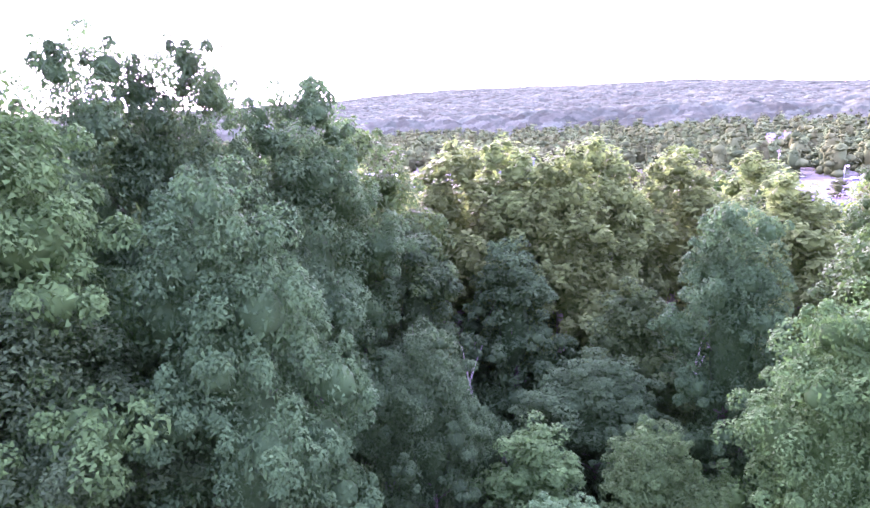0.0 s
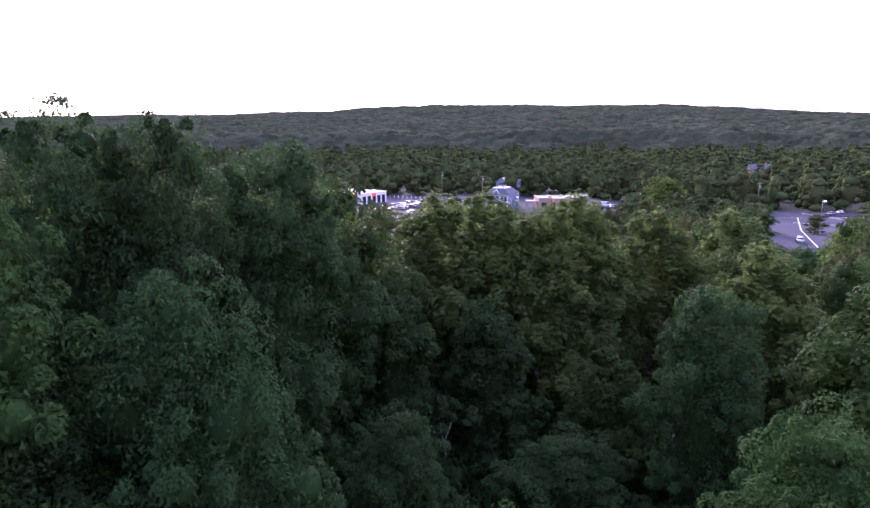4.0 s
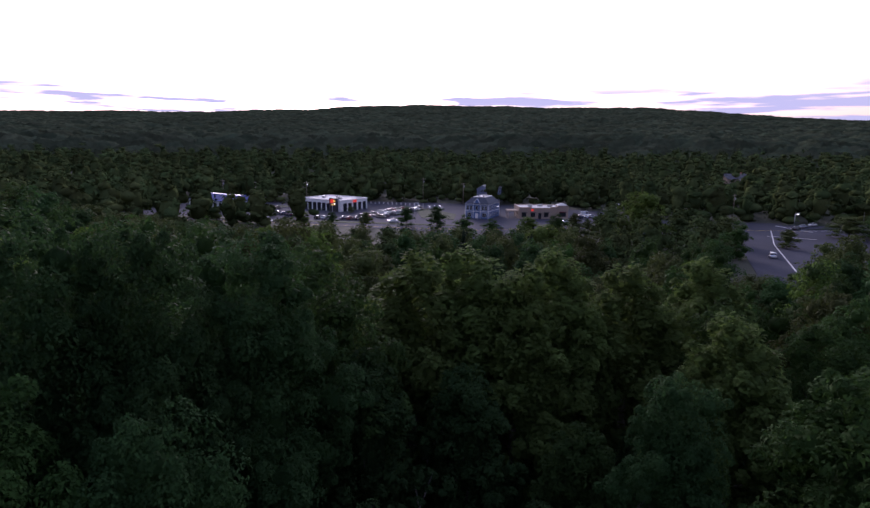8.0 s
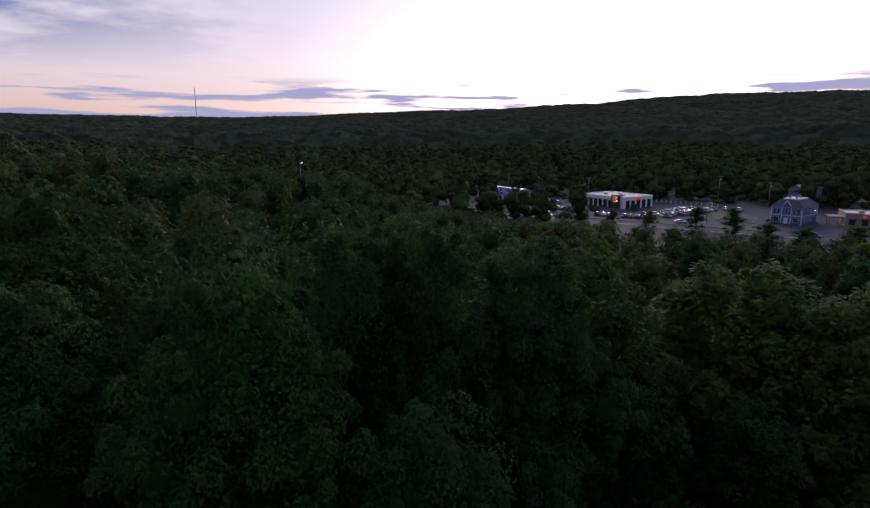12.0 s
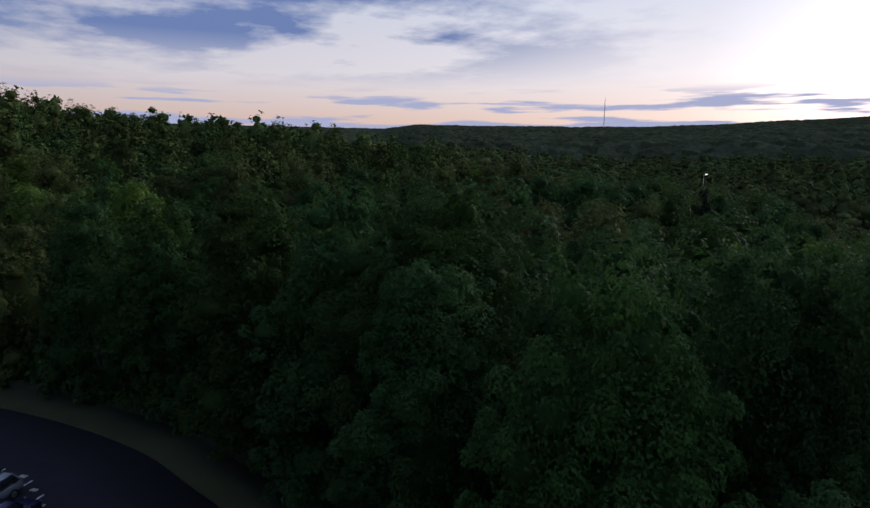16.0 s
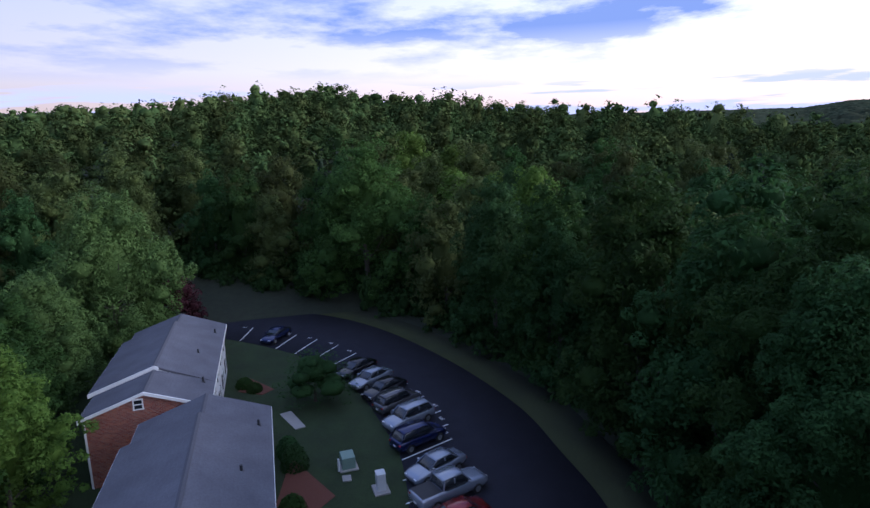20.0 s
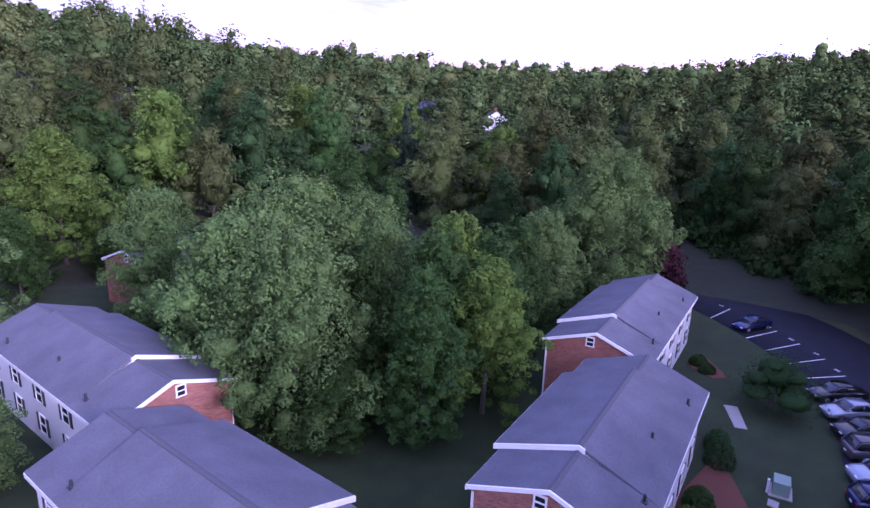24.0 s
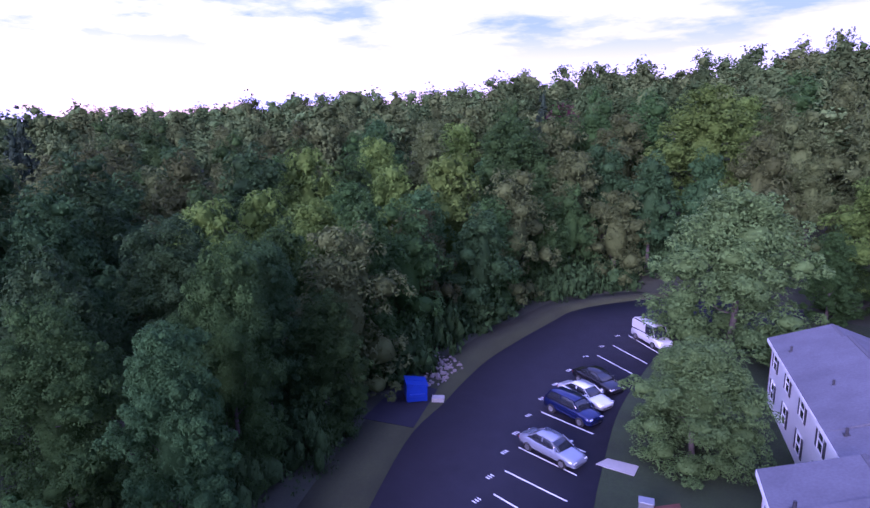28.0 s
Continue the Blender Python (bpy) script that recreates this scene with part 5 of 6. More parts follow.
# ---------------------------------------------------------------- lawns, beds and small things by the buildings
def slab(name, pts, z0, z1, mat, **tags):
    bm = bmesh.new()
    prism_bm(bm, pts, z0, z1)
    return tagged(new(name, bm_mesh(name, bm, mat)), **tags)


slab("pavement", [(-33.2, -6.0), (-32.0, -5.6), (-28.6, -12.6), (-30.4, -13.6)], -0.1, 0.09, M_concrete, label="concrete path from the bays to the entrance", category="path", kind="structure")
slab("pavement", [(-48.7, -21.3), (-46.0, -18.8), (-45.4, -19.5), (-48.0, -22.1)], -0.1, 0.09, M_concrete, label="short concrete path to the side entrance", category="path", kind="structure")
slab("pavement", [(8.6, -35.6), (10.6, -35.2), (10.9, -34.0), (8.4, -34.3)], -0.1, 0.09, M_concrete, label="short concrete path across the lawn", category="path", kind="structure")
slab("mulch_bed", [(-55.6, -28.9), (-53.2, -25.0), (-51.8, -25.6), (-52.2, -28.4)], -0.1, 0.075, M_mulch, label="red bark mulch bed along the wall", category="flower bed", kind="structure")
slab("mulch_bed", [(-41.0, -18.0), (-36.6, -12.9), (-35.2, -13.4), (-33.6, -14.6), (-32.5, -16.0)], -0.1, 0.075, M_mulch, label="red bark mulch bed along the wall", category="flower bed", kind="structure")
slab("mulch_bed", [(5.2, -33.2), (6.8, -31.2), (5.0, -28.6), (3.4, -30.2)], -0.1, 0.075, M_mulch, label="brown mulch bed at the corner of the building", category="flower bed", kind="structure")


def shrub(x, y, r, h, seed, leaf="maple", label="clipped rounded green shrub in the bed"):
    q = np.random.default_rng(seed)
    t = empty("shrub", pose(x, y, 0.03), label=label, category="shrub", group="shrubs by the wall")
    k = 1500
    d = unit(q.normal(size=(k, 3)) + np.array([0, 0, 0.5]))
    d[:, 2] = np.abs(d[:, 2])
    P = d * np.array([r, r, h]) * q.uniform(0.85, 1.03, k)[:, None]
    child("leaves", tri_mesh("leaves", leaf_tris(P, unit(d + q.normal(size=(k, 3)) * 0.35), 0.17, q, 0.8), LEAF[leaf]), t)
    child("stem", trunk_mesh("stem", q, h * 0.7, 0.05, 4, r * 0.6, M_bark, 0.1), t)
    return t


for i, (x, y, r, h, leaf) in enumerate(((-31.6, -13.9, 1.15, 1.7, "bright"), (-34.2, -15.0, 1.0, 1.5, "maple"), (-29.6, -11.0, 1.2, 1.6, "maple"), (-39.8, -17.2, 1.1, 1.9, "ash"), (-41.4, -18.4, 1.0, 1.6, "ash"), (-53.4, -28.3, 0.9, 1.0, "maple"), (-52.6, -26.8, 0.8, 0.9, "maple"), (28.9, -79.0, 1.1, 1.3, "ash"))):
    shrub(x, y, r, h, 60 + i, leaf)
lib("lawn_tree", name="small_tree", leaf="ash", h=5.5, rad=2.9, zb=1.2, shape="oval", leaves=2200, size=0.16, seed=31, boughs=9, label="small sparse tree on the lawn", group="lawn trees")
plant("lawn_tree", -51.0, -19.8, 5.2, 0, 1.35)

M_box = material("utility_green", (0.16, 0.24, 0.20), 0.5, var=0.1)
M_box_w = material("utility_white", (0.50, 0.52, 0.53), 0.5, var=0.1)
t = empty("utility_cabinet", pose(-37.7, -9.9, 0.03, 0, 0, 28), label="white metal utility cabinet on a concrete pad", category="cabinet")
box("pad", -.7, .7, -.55, .55, -.1, .12, M_concrete, t)
box("cabinet", -.34, .34, -.3, .3, .12, 1.35, M_box_w, t)
box("lid", -.37, .37, -.33, .33, 1.35, 1.41, M_box_w, t)
box("door_seam", -.01, .01, -.305, -.29, .2, 1.3, M_dark, t, 0)
t = empty("transformer", pose(-40.4, -13.2, 0.03, 0, 0, 28), label="green electrical transformer box on the lawn", category="transformer")
box("pad", -.8, .8, -.7, .7, -.1, .1, M_concrete, t)
box("housing", -.62, .62, -.5, .5, .1, 1.0, M_box, t)
box("meter_post", .5, .7, -.85, -.7, .1, 1.1, M_box_w, t)
slab("manhole_cover", [(-39.2, -12.6), (-38.5, -12.3), (-38.3, -12.9), (-39.0, -13.2)], -.05, .11, M_concrete, label="square concrete manhole cover in the lawn", category="manhole cover")
t = empty("gas_meter", pose(6.2, -30.4, 0.03, 0, 0, 20), label="grey metal cabinet on the lawn by the bed", category="cabinet")
box("cabinet", -.4, .4, -.3, .3, -.05, 1.2, M_metal, t)
box("lid", -.43, .43, -.33, .33, 1.2, 1.27, M_metal, t)

# dumpster with its pad
M_skip = material("blue_dumpster_paint", (0.012, 0.035, 0.26), 0.45, var=0.2, scale=3, coarse=0.2)
slab("dumpster_pad", [(23.6, -30.0), (26.6, -36.4), (30.4, -36.0), (27.6, -28.6)], -.2, .068, M_asphalt, label="asphalt apron beneath the dumpster", category="pavement", kind="structure")
t = empty("dumpster", pose(26.9, -33.9, 0.07, 0, 0, -40), label="blue steel dumpster with closed lids", category="dumpster")
bm = bmesh.new()
prism_bm(bm, [(-.95, -.85), (.95, -.85), (.95, .85), (-.95, .85)], 0.12, lambda x, y: 1.35 if y < 0 else 1.6)
child("bin", bm_mesh("bin", bm, M_skip), t)
for s in (-1, 1):
    bm = bmesh.new()
    prism_bm(bm, [(s * .49 - .46, -.95), (s * .49 + .46, -.95), (s * .49 + .46, .88), (s * .49 - .46, .88)], lambda x, y: 1.37 if y < 0 else 1.62, lambda x, y: 1.43 if y < 0 else 1.68)
    child("lid", bm_mesh("lid", bm, M_skip), t)
    box("fork_pocket", s * 1.03 - .09, s * 1.03 + .09, -.6, .6, .6, .8, M_skip, t)
    for yy in (-.7, .7):
        box("caster", s * .8 - .08, s * .8 + .08, yy - .1, yy + .1, 0, .14, M_black, t)
box("sign_plate", -.35, .35, -.87, -.85, .5, .9, M_plate, t, 0)
slab("concrete_block", [(25.0, -35.4), (25.8, -34.8), (25.4, -34.2), (24.6, -34.8)], -.05, .35, M_concrete, label="pale concrete block beside the dumpster", category="block")
# stones on the bank
M_stone = material("field_stone", (0.19, 0.165, 0.15), 0.9, var=0.3, scale=3, bump=0.4)
bm = bmesh.new()
q = np.random.default_rng(5)
for i in range(130):
    f = q.uniform(0, 1)
    x, y = 27.6 + 3.4 * f + q.normal() * .8, -42.5 + 5.2 * (1 - f) + q.normal() * .8
    s = q.uniform(.07, .24)
    r = bmesh.ops.create_icosphere(bm, subdivisions=1, radius=s, matrix=Matrix.Translation((x, y, s * .3 + .03)))
    for v in r["verts"]:
        v.co += Vector(q.normal(size=3) * s * .14)
tagged(new("stone_bank", bm_mesh("stone_bank", bm, M_stone)), label="scatter of pale field stones on the bank", category="stones", kind="stuff")

# ---------------------------------------------------------------- shopping strip in the valley
ZV = -8.9
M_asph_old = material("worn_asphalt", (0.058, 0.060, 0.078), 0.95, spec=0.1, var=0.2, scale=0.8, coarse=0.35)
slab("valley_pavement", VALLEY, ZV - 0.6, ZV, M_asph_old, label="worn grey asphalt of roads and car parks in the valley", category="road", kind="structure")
for pts in ([(-118, 262), (-60, 249), (-10, 240), (14, 236), (14, 239), (-10, 244), (-60, 253), (-118, 267)],
            [(38, 236), (60, 238), (98, 244), (98, 249), (60, 244), (38, 240)],
            [(-2, 262), (12, 256), (14, 275), (2, 300), (-6, 296)],
            [(150, 244), (164, 242), (186, 243), (186, 246), (152, 247)],
            [(152, 231), (176, 233), (200, 241), (196, 244), (172, 238)],
            [(-92, 292), (-84, 286), (-70, 306), (-78, 312)]):
    slab("grass_island", pts, ZV - 0.3, ZV + 0.14, M_grass, label="mown grass island with a kerb between the lots", category="grass verge", kind="structure")
M_yellow = material("yellow_road_paint", (0.55, 0.38, 0.05), 0.7, var=0.2, scale=3)


def line_part(parent, name, pts, w, mat):
    for p, q in zip(pts, pts[1:]):
        a, b = Vector((*p, ZV + .012)), Vector((*q, ZV + .012))
        d = (b - a).normalized()
        s = Vector((-d.y, d.x, 0)) * w / 2
        bm = bmesh.new()
        bm.faces.new([bm.verts.new(v) for v in (a + s, a - s, b - s, b + s)])
        child(name, bm_mesh(name, bm, mat), parent)


vm = tagged(new("road_marking"), label="painted lane lines on the valley roads", category="road marking", kind="structure")
line_part(vm, "centre_line", [(-118, 254), (-60, 242.5), (-10, 231), (20, 226), (60, 233), (110, 231), (150, 226)], 0.35, M_yellow)
line_part(vm, "lane_line", [(98, 150), (118, 195), (136, 228)], 0.3, M_paint)
line_part(vm, "lane_line", [(140, 226), (172, 229), (202, 236), (230, 254)], 0.3, M_paint)
line_part(vm, "stop_line", [(126, 214), (140, 206)], 0.6, M_paint)
line_part(vm, "stop_line", [(150, 224), (146, 242)], 0.6, M_paint)

M_blue = lined_material("blue_siding", (0.075, 0.14, 0.30), "Z", 0.2, 0.4, rough=0.6, var=0.08, scale=2)
M_slate = material("slate_roof", (0.075, 0.085, 0.11), 0.85, var=0.2, scale=2, coarse=0.2)
M_pale = material("pale_roof_membrane", (0.62, 0.60, 0.57), 0.8, var=0.1, scale=0.5, coarse=0.2)
M_tan = material("tan_stucco", (0.34, 0.26, 0.20), 0.85, var=0.12, scale=1, coarse=0.2)
M_glow_r = material("red_sign_face", (0.5, 0.03, 0.02), 0.4, var=0.05, emit=(1.0, 0.06, 0.03, 0.3))
M_glow_y = material("yellow_sign_face", (0.6, 0.4, 0.05), 0.4, var=0.05, emit=(1.0, 0.62, 0.1, 0.3))
M_glow_w = material("lamp_glow", (0.8, 0.8, 0.75), 0.4, var=0.02, emit=(1.0, 0.93, 0.8, 1.6))
M_awning = material("dark_red_canvas", (0.16, 0.03, 0.03), 0.85, var=0.15, scale=3)
M_blue_roof = material("blue_metal_roof", (0.03, 0.04, 0.22), 0.5, var=0.1, scale=0.6)
M_wood = material("weathered_pole_wood", (0.22, 0.18, 0.14), 0.9, var=0.25, scale=4)


def hip(name, x0, x1, y0, y1, z0, z1, ix, iy, mat, parent, label=""):
    V = [(x0, y0, z0), (x1, y0, z0), (x1, y1, z0), (x0, y1, z0), (x0 + ix, y0 + iy, z1), (x1 - ix, y0 + iy, z1), (x1 - ix, y1 - iy, z1), (x0 + ix, y1 - iy, z1)]
    return child(name, mesh_of(name, V, [(0, 1, 5, 4), (1, 2, 6, 5), (2, 3, 7, 6), (3, 0, 4, 7), (4, 5, 6, 7), (3, 2, 1, 0)], mat), parent, None, label)


# the blue clapboard building
t = empty("office_house", pose(17.5, 264, ZV, 0, 0, -26), label="two-storey blue clapboard house with white trim and hipped roof", category="house")
box("wall", 0, 11, 0, 14.5, -.3, 6.4, M_blue, t)
hip("roof", -.5, 11.5, -.5, 15, 6.4, 9.2, 3.0, 3.0, M_slate, t)
box("roof_deck", 2.7, 8.3, 2.7, 11.8, 9.19, 9.45, M_pale, t, 0.03)
child("gable", mesh_of("gable", [(3.7, -.1, 6.4), (7.3, -.1, 6.4), (5.5, -.1, 8.7), (3.7, 3.4, 6.4), (7.3, 3.4, 6.4), (5.5, 3.4, 8.7)], [(0, 1, 2), (5, 4, 3), (1, 4, 5, 2), (0, 2, 5, 3), (0, 3, 4, 1)], M_blue), t)
for a, b in (((3.4, 6.25), (5.5, 8.95)), ((7.6, 6.25), (5.5, 8.95))):
    child("gable_trim", mesh_of("gable_trim", [(a[0], -.2, a[1]), (b[0], -.2, b[1]), (b[0], -.2, b[1] - .3), (a[0], -.2, a[1] - .3), (a[0], 0, a[1]), (b[0], 0, b[1]), (b[0], 0, b[1] - .3), (a[0], 0, a[1] - .3)], [(0, 1, 2, 3), (4, 7, 6, 5), (0, 4, 5, 1), (3, 2, 6, 7), (0, 3, 7, 4), (1, 5, 6, 2)], M_white), t)
for x0, x1, z0, z1 in ((-.06, .25, 0, 6.4), (10.75, 11.06, 0, 6.4), (-.06, 11.06, 6.1, 6.45), (-.06, 11.06, 3.05, 3.3), (3.7, 3.95, 0, 6.4), (7.05, 7.3, 0, 6.4)):
    box("trim_board", x0, x1, -.09, .02, z0, z1, M_white, t, 0.01)
for y0, y1, z0, z1 in ((14.2, 14.56, 0, 6.4), (-.05, 14.56, 6.1, 6.45), (-.05, 14.56, 3.05, 3.3)):
    box("trim_board", 10.98, 11.08, y0, y1, z0, z1, M_white, t, 0.01)
for x in (1.2, 2.7, 8.3, 9.8, 5.5):
    window_part(t, x, 0, 3.8, 1.0, 1.7, -1)
for x in (1.95, 9.05):
    window_part(t, x, 0, 0.8, 1.9, 1.6, -1)
for y in (2.2, 5.2, 8.2, 11.2):
    window_part(t, 11, y, 3.8, 1.0, 1.7, 2)
    window_part(t, 11, y, 0.8, 1.0, 1.6, 2)
box("door", 4.8, 6.2, -.06, .01, 0, 2.3, M_white, t, 0.01)
for i, (x, y) in enumerate(((4.5, 5), (6.5, 9), (7.2, 4))):
    box("chimney_vent", x - .3, x + .3, y - .3, y + .3, 9.4, 10.3, M_metal, t)
box("wall_lamp", 10.99, 11.2, 12.2, 12.5, 4.4, 4.7, M_glow_w, t, 0.02)

# the tyre and service shop
t = empty("service_shop", pose(-63.1, 298.3, ZV, 0, 0, -34), label="single-storey service shop with white flat roof and lit sign", category="shop")
box("wall", 0, 26, 0, 20, -.3, 5.0, M_white, t)
box("roof", .5, 25.5, .5, 19.5, 5.0, 5.12, M_pale, t, 0.02, label="white membrane roof")
for a in ((-.15, 26.15, -.15, .3), (-.15, 26.15, 19.7, 20.15), (-.15, .3, .3, 19.7), (25.7, 26.15, .3, 19.7)):
    box("parapet", *a, 5.0, 5.55, M_white, t)
for i in range(6):
    x = 1.4 + i * 3.1
    box("bay_door", x, x + 2.4, -.06, .02, 0, 3.8, M_glass, t, 0.01)
for i in range(5):
    y = 2 + i * 3.6
    box("bay_door", 25.98, 26.07, y, y + 2.5, 0, 3.8, M_glass, t, 0.01)
box("entrance_front", 19.4, 24.4, -.9, .5, -.2, 6.4, M_dark, t, 0.05)
box("sign_panel", 20.4, 22.4, -1.05, -.9, 4.0, 5.9, M_glow_r, t, 0.02)
box("sign_panel", 22.3, 23.4, -1.05, -.9, 4.6, 5.6, M_glow_y, t, 0.02)
box("sign_panel", 20.8, 23.0, -1.05, -.9, 3.1, 3.6, M_glow_y, t, 0.02)
box("sign_panel", 26.08, 26.3, 9.0, 11.6, 3.9, 5.0, M_glow_r, t, 0.02)
for x, y in ((6, 8), (12, 12), (18, 7), (9, 15)):
    box("roof_unit", x, x + 1.6, y, y + 1.3, 5.1, 6.1, M_metal, t, 0.05)

# the restaurant
t = empty("restaurant", pose(41.4, 261, ZV, 0, 0, 1), label="tan stucco restaurant with stepped parapets and pale roof", category="restaurant")
box("wall", 0, 22, 0, 14, -.3, 4.6, M_tan, t)
box("roof", .4, 21.6, .4, 13.6, 4.6, 4.72, M_pale, t, 0.02)
for a, z in (((-.1, 5.5, -.1, .35), 5.2), ((5.5, 14, -.1, .35), 4.9), ((14, 22.1, -.1, .35), 5.3), ((-.1, .35, .35, 14), 5.2), ((21.7, 22.1, .35, 14), 5.2), ((.35, 21.7, 13.7, 14.1), 5.1)):
    box("parapet", *a, 4.55, z, M_tan, t)
box("corner_tower", 17.2, 21.6, -.5, 4, -.2, 6.0, M_tan, t)
hip("tower_roof", 17.0, 21.8, -.7, 4.2, 6.0, 6.9, 2.0, 2.0, M_pale, t)
for x0, x1 in ((1.2, 3.2), (5.2, 7.2), (11.2, 13.2)):
    box("awning", x0 - .2, x1 + .2, -1.1, .0, 2.7, 3.0, M_dark, t, 0.03)
    box("window", x0, x1, -.06, .02, .8, 2.6, M_glass, t, 0.01)
box("window", 17.9, 20.9, -.56, -.49, 1.0, 3.0, M_glass, t, 0.01)
box("awning", 17.7, 21.1, -1.0, -.5, 3.0, 3.3, M_awning, t, 0.02, label="dark red awning")
box("lit_sign", 5.3, 6.4, -.2, -.1, 3.5, 4.4, M_glow_r, t, 0.01)
box("door", 8.6, 10.0, -.06, .02, 0, 2.5, M_glass, t, 0.01)
box("drive_canopy", -5, -.2, 2, 8, 3.1, 3.5, M_tan, t)
for x in (-4.6, -.8):
    for y in (2.4, 7.6):
        box("canopy_post", x - .15, x + .15, y - .15, y + .15, 0, 3.1, M_tan, t)
for x, y in ((5, 6), (10, 8), (14, 6)):
    box("roof_unit", x, x + 2, y, y + 1.5, 4.7, 5.6, M_metal, t, 0.05)

# the low blue-roofed shop
t = empty("blue_roofed_shop", pose(-124, 308.5, ZV, 0, 0, -31.5), label="long low white shop with a deep blue roof", category="shop")
box("wall", 0, 36, 0, 13, -.3, 3.6, M_white, t)
hip("roof", -.8, 36.8, -.8, 13.8, 3.6, 6.6, 4.0, 5.5, M_blue_roof, t)
for i in range(8):
    box("window", 2 + i * 4.2, 4.4 + i * 4.2, -.06, .02, .8, 2.6, M_glass, t, 0.01)

# low white sheds and houses seen between trees
def cottage(x, y, z, rz, w, l, h, roof, wall, label):
    t = empty("house", pose(x, y, z, 0, 0, rz), label=label, category="house", group="houses among the trees")
    box("wall", -l / 2, l / 2, -w / 2, w / 2, -6, h, wall, t)
    for s in (-1, 1):
        prism_along("roof_slope", [(0, h + w * .32), (s * (w / 2 + .4), h - .1), (s * (w / 2 + .4), h - .3), (0, h + w * .32 - .2)], -l / 2 - .4, l / 2 + .4, roof, t)
    prism_along("gable", [(-w / 2, h), (w / 2, h), (0, h + w * .31)], -l / 2 + .02, l / 2 - .02, wall, t)
    for i in range(3):
        window_part(t, -l / 3 + i * l / 3, -w / 2, 1, 1.1, 1.4, -1)
        window_part(t, -l / 3 + i * l / 3, w / 2, 1, 1.1, 1.4, 1)
    box("chimney", l / 4 - .4, l / 4 + .4, -.4, .4, h, h + w * .32 + .9, M_brick, t)


M_wall_b = material("pale_blue_siding", (0.26, 0.30, 0.44), 0.7, var=0.08, scale=2)
cottage(36, 338, -5.0, 62, 7, 20, 4.0, M_metal, M_wall_b, "long pale-roofed house among trees behind the strip")
cottage(187, 357, 1.2, 10, 9, 16, 3.0, M_roof, M_tan, "low grey-roofed house on the wooded slope")
cottage(-125, -193, 18.5, 20, 9, 14, 3.6, M_roof, M_wall_b, "pale grey house high among trees")
cottage(-125, -157, 15.5, 60, 8, 12, 3.4, M_roof, M_white, "white house with grey roof among trees")
cottage(-97, -116, 7.8, 35, 9, 14, 3.4, M_roof, M_wall_b, "grey-blue house with a shingled roof among trees")
cottage(-70, -131, 4.0, 30, 9, 15, 3.0, M_blue_roof, M_brick, "brick house with a blue-grey roof among trees")
cottage(363, -98, 21, 80, 16, 44, 5.0, M_pale, M_white, "large white-roofed building far off in the woods")
cottage(292, -47, 15, 85, 14, 36, 4.5, M_pale, M_white, "large white-roofed building far off in the woods")

# poles, lamps
def pole(x, y, z, h, kind="utility", tilt=0.0, lit=True):
    if kind == "utility":
        t = empty("utility_pole", pose(x, y, z, 0, tilt, 20), label="wooden utility pole with a crossarm", category="utility pole", group="utility poles")
        bm = bmesh.new()
        bmesh.ops.create_cone(bm, cap_ends=True, segments=8, radius1=.22, radius2=.14, depth=h, matrix=Matrix.Translation((0, 0, h / 2)))
        child("shaft", bm_mesh("shaft", bm, M_wood, True), t)
        box("crossarm", -1.2, 1.2, -.08, .08, h - .9, h - .7, M_wood, t)
        for xx in (-1.0, 0, 1.0):
            box("insulator", xx - .06, xx + .06, -.06, .06, h - .7, h - .45, M_metal, t)
        box("transformer_can", .2, .75, -.28, .28, h - 2.6, h - 1.6, M_metal, t, 0.08)
    else:
        t = empty("street_lamp", pose(x, y, z, 0, 0, 0), label="tall metal street lamp with a lit head" if lit else "tall metal street lamp, unlit", category="street lamp", group="street lamps")
        bm = bmesh.new()
        bmesh.ops.create_cone(bm, cap_ends=True, segments=8, radius1=.14, radius2=.08, depth=h, matrix=Matrix.Translation((0, 0, h / 2)))
        child("shaft", bm_mesh("shaft", bm, M_metal, True), t)
        box("arm", -.1, 1.2, -.05, .05, h - .12, h, M_metal, t)
        box("head", .7, 1.5, -.25, .25, h - .3, h - .1, M_metal, t, 0.04)
        box("lens", .75, 1.45, -.24, .24, h - .5, h - .3, M_glow_w if lit else M_lamp_w, t, 0.02)


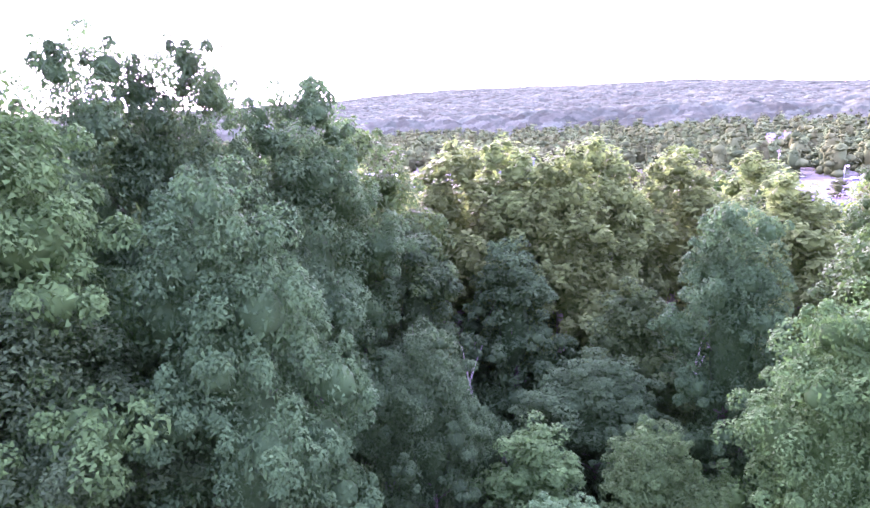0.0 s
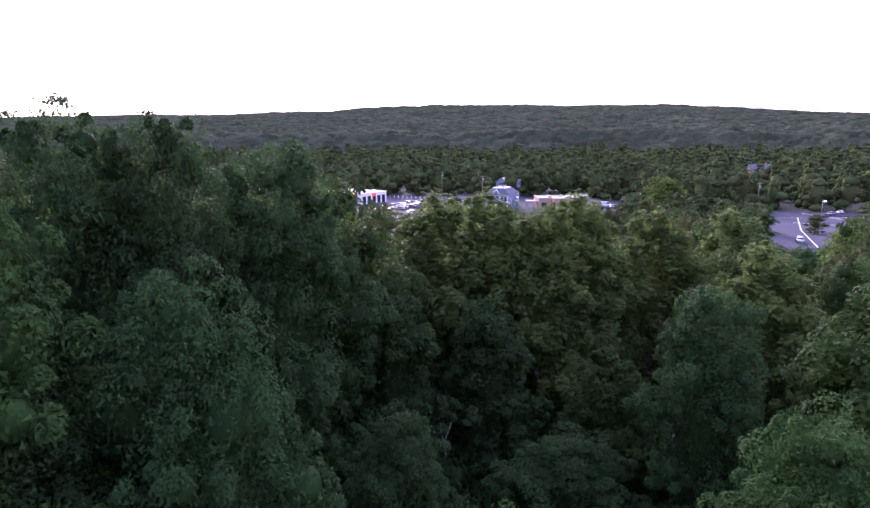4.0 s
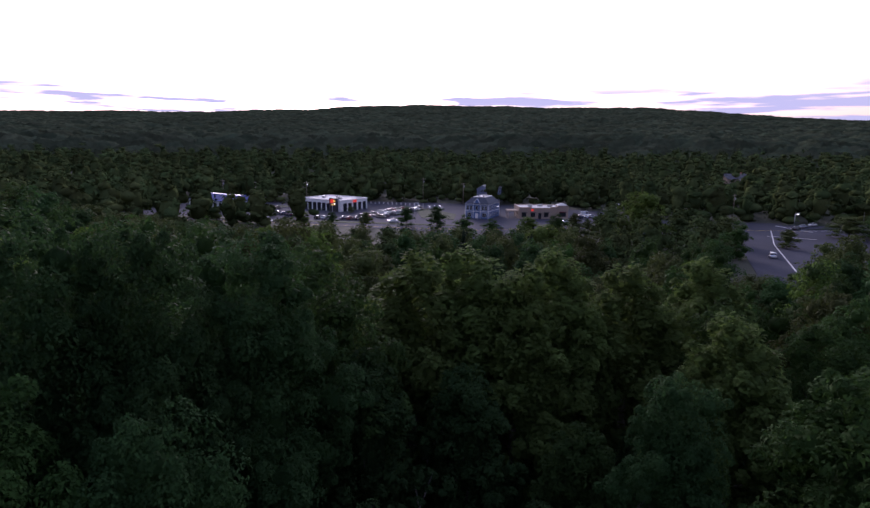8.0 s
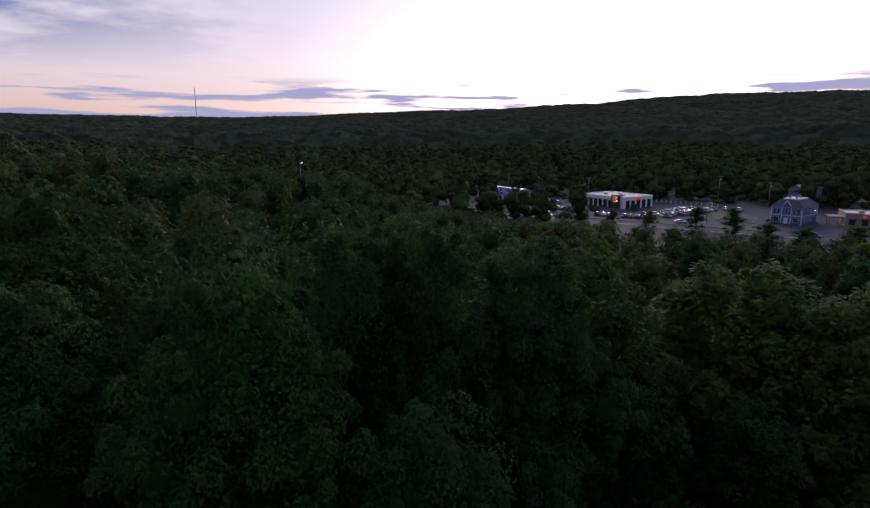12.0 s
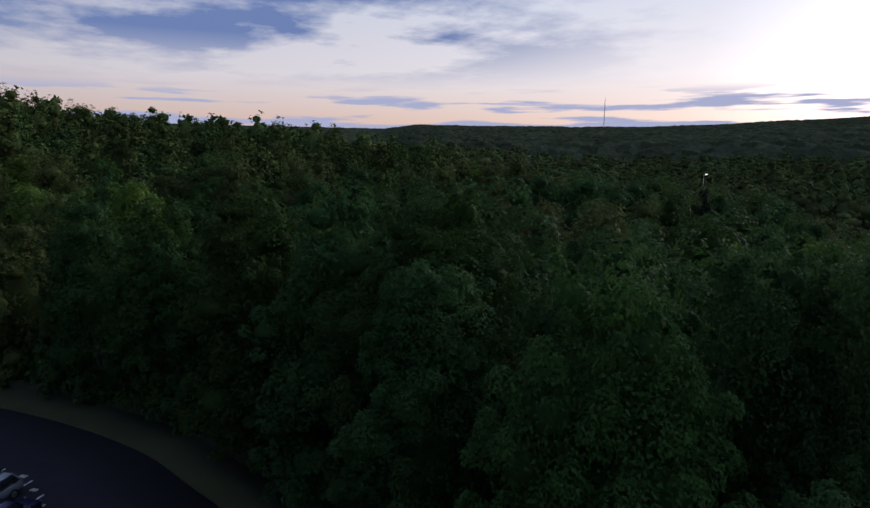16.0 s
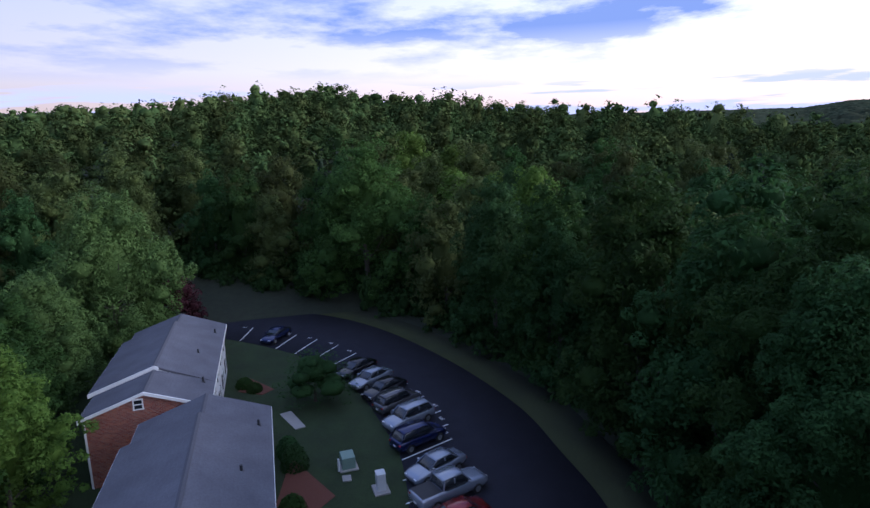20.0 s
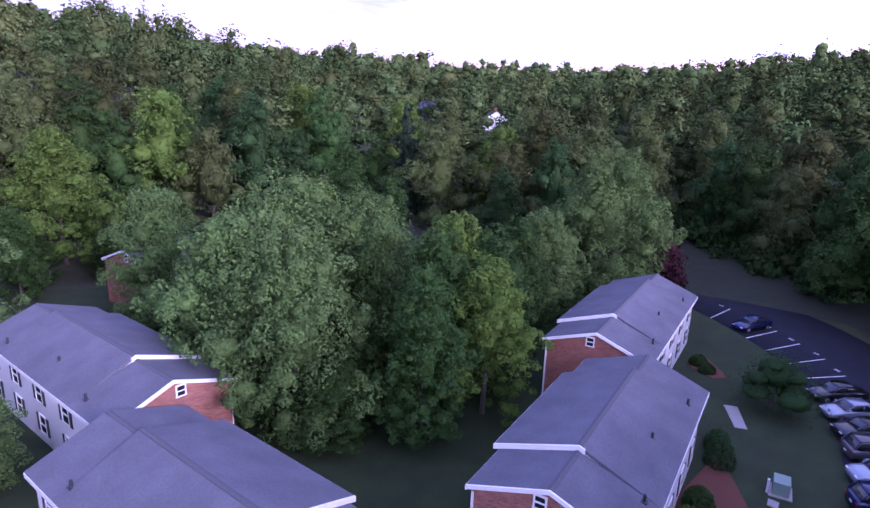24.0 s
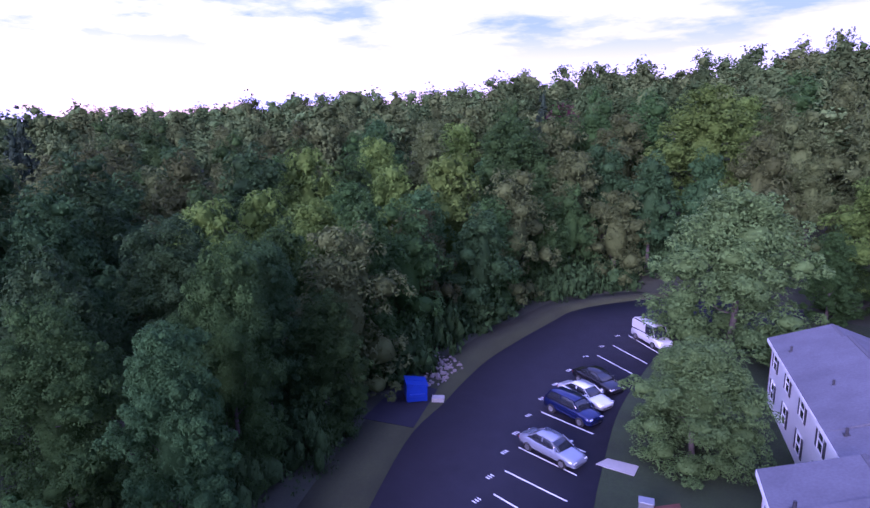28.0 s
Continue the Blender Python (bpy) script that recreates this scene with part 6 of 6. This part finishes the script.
for x, y, h in ((-36.9, 336, 15), (-2, 330, 14), (136, 258, 12), (176, 282, 12), (-110, 320, 13), (-66, 325, 12), (20, 322, 12)):
    pole(x, y, ZV - .1, h)
for x, y, h in ((-42, 262, 6.5), (189, 250, 8), (-5, 252, 8), (150, 236, 6), (85, 262, 7)):
    pole(x, y, ZV, h, "lamp", lit=x in (-42, 150))
pole(-157, 195, gz(-157, 195), 15.1 - gz(-157, 195), "lamp")
for x, y in ((196, 236), (197, 231)):
    t = empty("flag_pole", pose(x, y, ZV), label="plain white pole beside the junction", category="pole", group="white poles")
    bm = bmesh.new()
    bmesh.ops.create_cone(bm, cap_ends=True, segments=8, radius1=.2, radius2=.14, depth=12, matrix=Matrix.Translation((0, 0, 6)))
    child("shaft", bm_mesh("shaft", bm, M_white, True), t)
    box("base_plate", -.4, .4, -.4, .4, 0, .1, M_metal, t)
# bollards behind the lot
bol = None
for i in range(14):
    m = pose(-33 + i * 2.4, 324 - i * 0.9, ZV)
    if bol is None:
        bol = empty("bollard", m, label="short pale bollard at the edge of the lot", category="bollard", group="bollards at the lot edge")
        box("post", -.14, .14, -.14, .14, 0, 1.2, M_white, bol, 0.04)
        box("cap", -.17, .17, -.17, .17, 1.2, 1.3, M_metal, bol, 0.02)
    else:
        copy_thing(bol, m)

q = np.random.default_rng(9)
cols = ["silver", "white", "black", "grey", "silver", "navy", "white", "red", "tan"]


def valley_cars(x0, y0, dx, dy, n, head, skip=()):
    for i in range(n):
        if i in skip:
            continue
        c = cols[q.integers(len(cols))]
        k = "suv" if q.uniform() < 0.4 else "sedan"
        park(k, c, x0 + dx * i, y0 + dy * i, head + q.normal() * 2, c + (" sport utility car" if k == "suv" else " sedan") + " parked in the valley car park", ZV + .01)


valley_cars(-28.5, 262, 1.5, 3.0, 12, 335, (4,))
valley_cars(-20.5, 262, 1.5, 3.0, 12, 155, (2, 7))
valley_cars(-48, 258, 2.9, -0.5, 8, 80, (3,))
valley_cars(-78, 280, 3.0, -2.0, 7, 56, (2,))
valley_cars(-84, 302, 3.0, -2.0, 4, 56)
valley_cars(-4, 300, 2.8, -.6, 5, 80, (1,))
valley_cars(66, 262, 3.0, 1.2, 4, 100)
valley_cars(-112, 288, 3.1, -1.9, 6, 58, (1, 3))
for k, c, x, y, h in (("sedan", "white", -14, 247, 10), ("van", "white", 74, 272, 5), ("sedan", "silver", 28, 230, 188), ("suv", "white", 60, 247, 5), ("sedan", "black", 147.5, 230, 30), ("sedan", "silver", 154, 236, 30), ("sedan", "white", 161, 241, 30), ("suv", "white", 104, 172, 65), ("sedan", "white", 190, 222, 40), ("van", "white", -67, 246, 350), ("sedan", "black", -60, 244, 350), ("sedan", "white", -98, 256, 350)):
    park(k, c, x, y, h, c + " " + {"sedan": "sedan", "suv": "sport utility car", "van": "delivery van"}[k] + " on the valley road", ZV + .01)

# trees that stand along the strip
for key, x, y, top, wide in (("m_bright", 66, 179, 10.4, 1.5), ("m_bright", 24, 118, 8.4, 1.4), ("m_ash", 4, 226, 0.5, 0.8), ("m_ash", -8, 234, -0.5, 0.8), ("m_maple", 14, 214, -1.5, 0.9), ("m_bright", 36, 206, -1.0, 1.0), ("m_maple", 48, 214, -1.0, 1.0),
                             ("m_bright", -93, 284, -3.0, 1.0), ("m_maple", -70, 266, -3.5, 0.9), ("m_oak", -36, 280, -5.5, 0.9), ("m_oak", 118, 188, -2.5, 0.9), ("m_oak", 152, 207, -0.5, 1.3), ("m_maple", 164, 209, 0.0, 1.3), ("m_maple", 175, 215, 0.2, 1.4), ("m_oak", 186, 221, 0.0, 1.3), ("m_oak2", 197, 226, 0.4, 1.3), ("m_maple", 92, 170, 2.5, 1.0), ("m_oak", 102, 196, 0.5, 1.0),
                             ("m_oak2", -24, 231, -2.8, 1.0), ("m_ash", -38, 235, -3.0, 0.9), ("m_bright", -52, 240, -1.8, 1.0), ("m_maple", -68, 244, -3.0, 1.0), ("m_maple", 24, 214, -3.0, 1.0), ("m_oak2", 58, 228, -2.5, 1.0)):
    plant(key, x, y, top, (x * 37) % 360, wide * (1.0 if top > 2 else 1.75))

# radio masts on the skyline
def mast(x, y, z, h, w, label):
    t = empty("radio_mast", pose(x, y, z), label=label, category="radio mast")
    for i in range(3):
        a = 2 * pi * i / 3
        cx, cy = w * cos(a), w * sin(a)
        box("leg", cx - .35, cx + .35, cy - .35, cy + .35, -8, h, M_metal, t, 0.05)
    for k in range(int(h / 6)):
        bm = bmesh.new()
        for i in range(3):
            a, b = 2 * pi * i / 3, 2 * pi * (i + 1) / 3
            p0, p1 = Vector((w * cos(a), w * sin(a), k * 6.0)), Vector((w * cos(b), w * sin(b), k * 6.0 + 6))
            d = Vector((0, 0, .3))
            o = Vector((.15, .15, 0))
            bm.faces.new([bm.verts.new(v) for v in (p0, p1, p1 + d, p0 + d)])
            bm.faces.new([bm.verts.new(v) for v in (p0 + o, p1 + o, p1 + d + o, p0 + d + o)])
        child("bracing", bm_mesh("bracing", bm, M_metal), t)
    box("antenna", -.3, .3, -.3, .3, h, h + 8, M_metal, t)


mast(-1659, 1517, 104, 88, 1.2, "tall slender lattice radio mast on the wooded ridge")
mast(-290, 2180, 118, 26, 0.9, "small distant antenna mast on the ridge")

# a leaning dead trunk and bare pale stems between the crowns
M_dead = material("bleached_wood", (0.26, 0.23, 0.20), 0.85, var=0.25, scale=3)
for x, y, h, rx, ry in ((0.6, 31.0, 7.0, -4, -12), (-0.4, 36.0, 9.0, 3, 5), (12.0, 30.5, 8.0, 0, 8)):
    t = empty("dead_tree", pose(x, y, gz(x, y) - .2, rx, ry, 0), label="leaning bleached dead trunk with bare limbs", category="dead tree", group="dead trees")
    child("trunk", trunk_mesh("trunk", np.random.default_rng(int(x * 10) + 50), h, .10, 0, 2.0, M_dead), t)
    child("limb", trunk_mesh("limb", np.random.default_rng(int(x * 10) + 51), h * .35, .06, 0, 1.0, M_dead), t, pose(0, 0, h * .6, 0, 38, 40))

# stencilled bay marks, as plain bars
for p, q2 in BAYS_W + BAYS_S:
    d = Vector((q2[0] - p[0], q2[1] - p[1], 0)).normalized()
    o = Vector((q2[0], q2[1], .067)) + d * .25
    s = Vector((-d.y, d.x, 0))
    for k in range(3):
        c = o + s * (1.0 + .22 * k)
        bm = bmesh.new()
        bm.faces.new([bm.verts.new(c + d * a + s * b) for a, b in ((-.17, -.045), (.17, -.045), (.17, .045), (-.17, .045))])
        child("bay_mark", bm_mesh("bay_mark", bm, M_paint), markings)
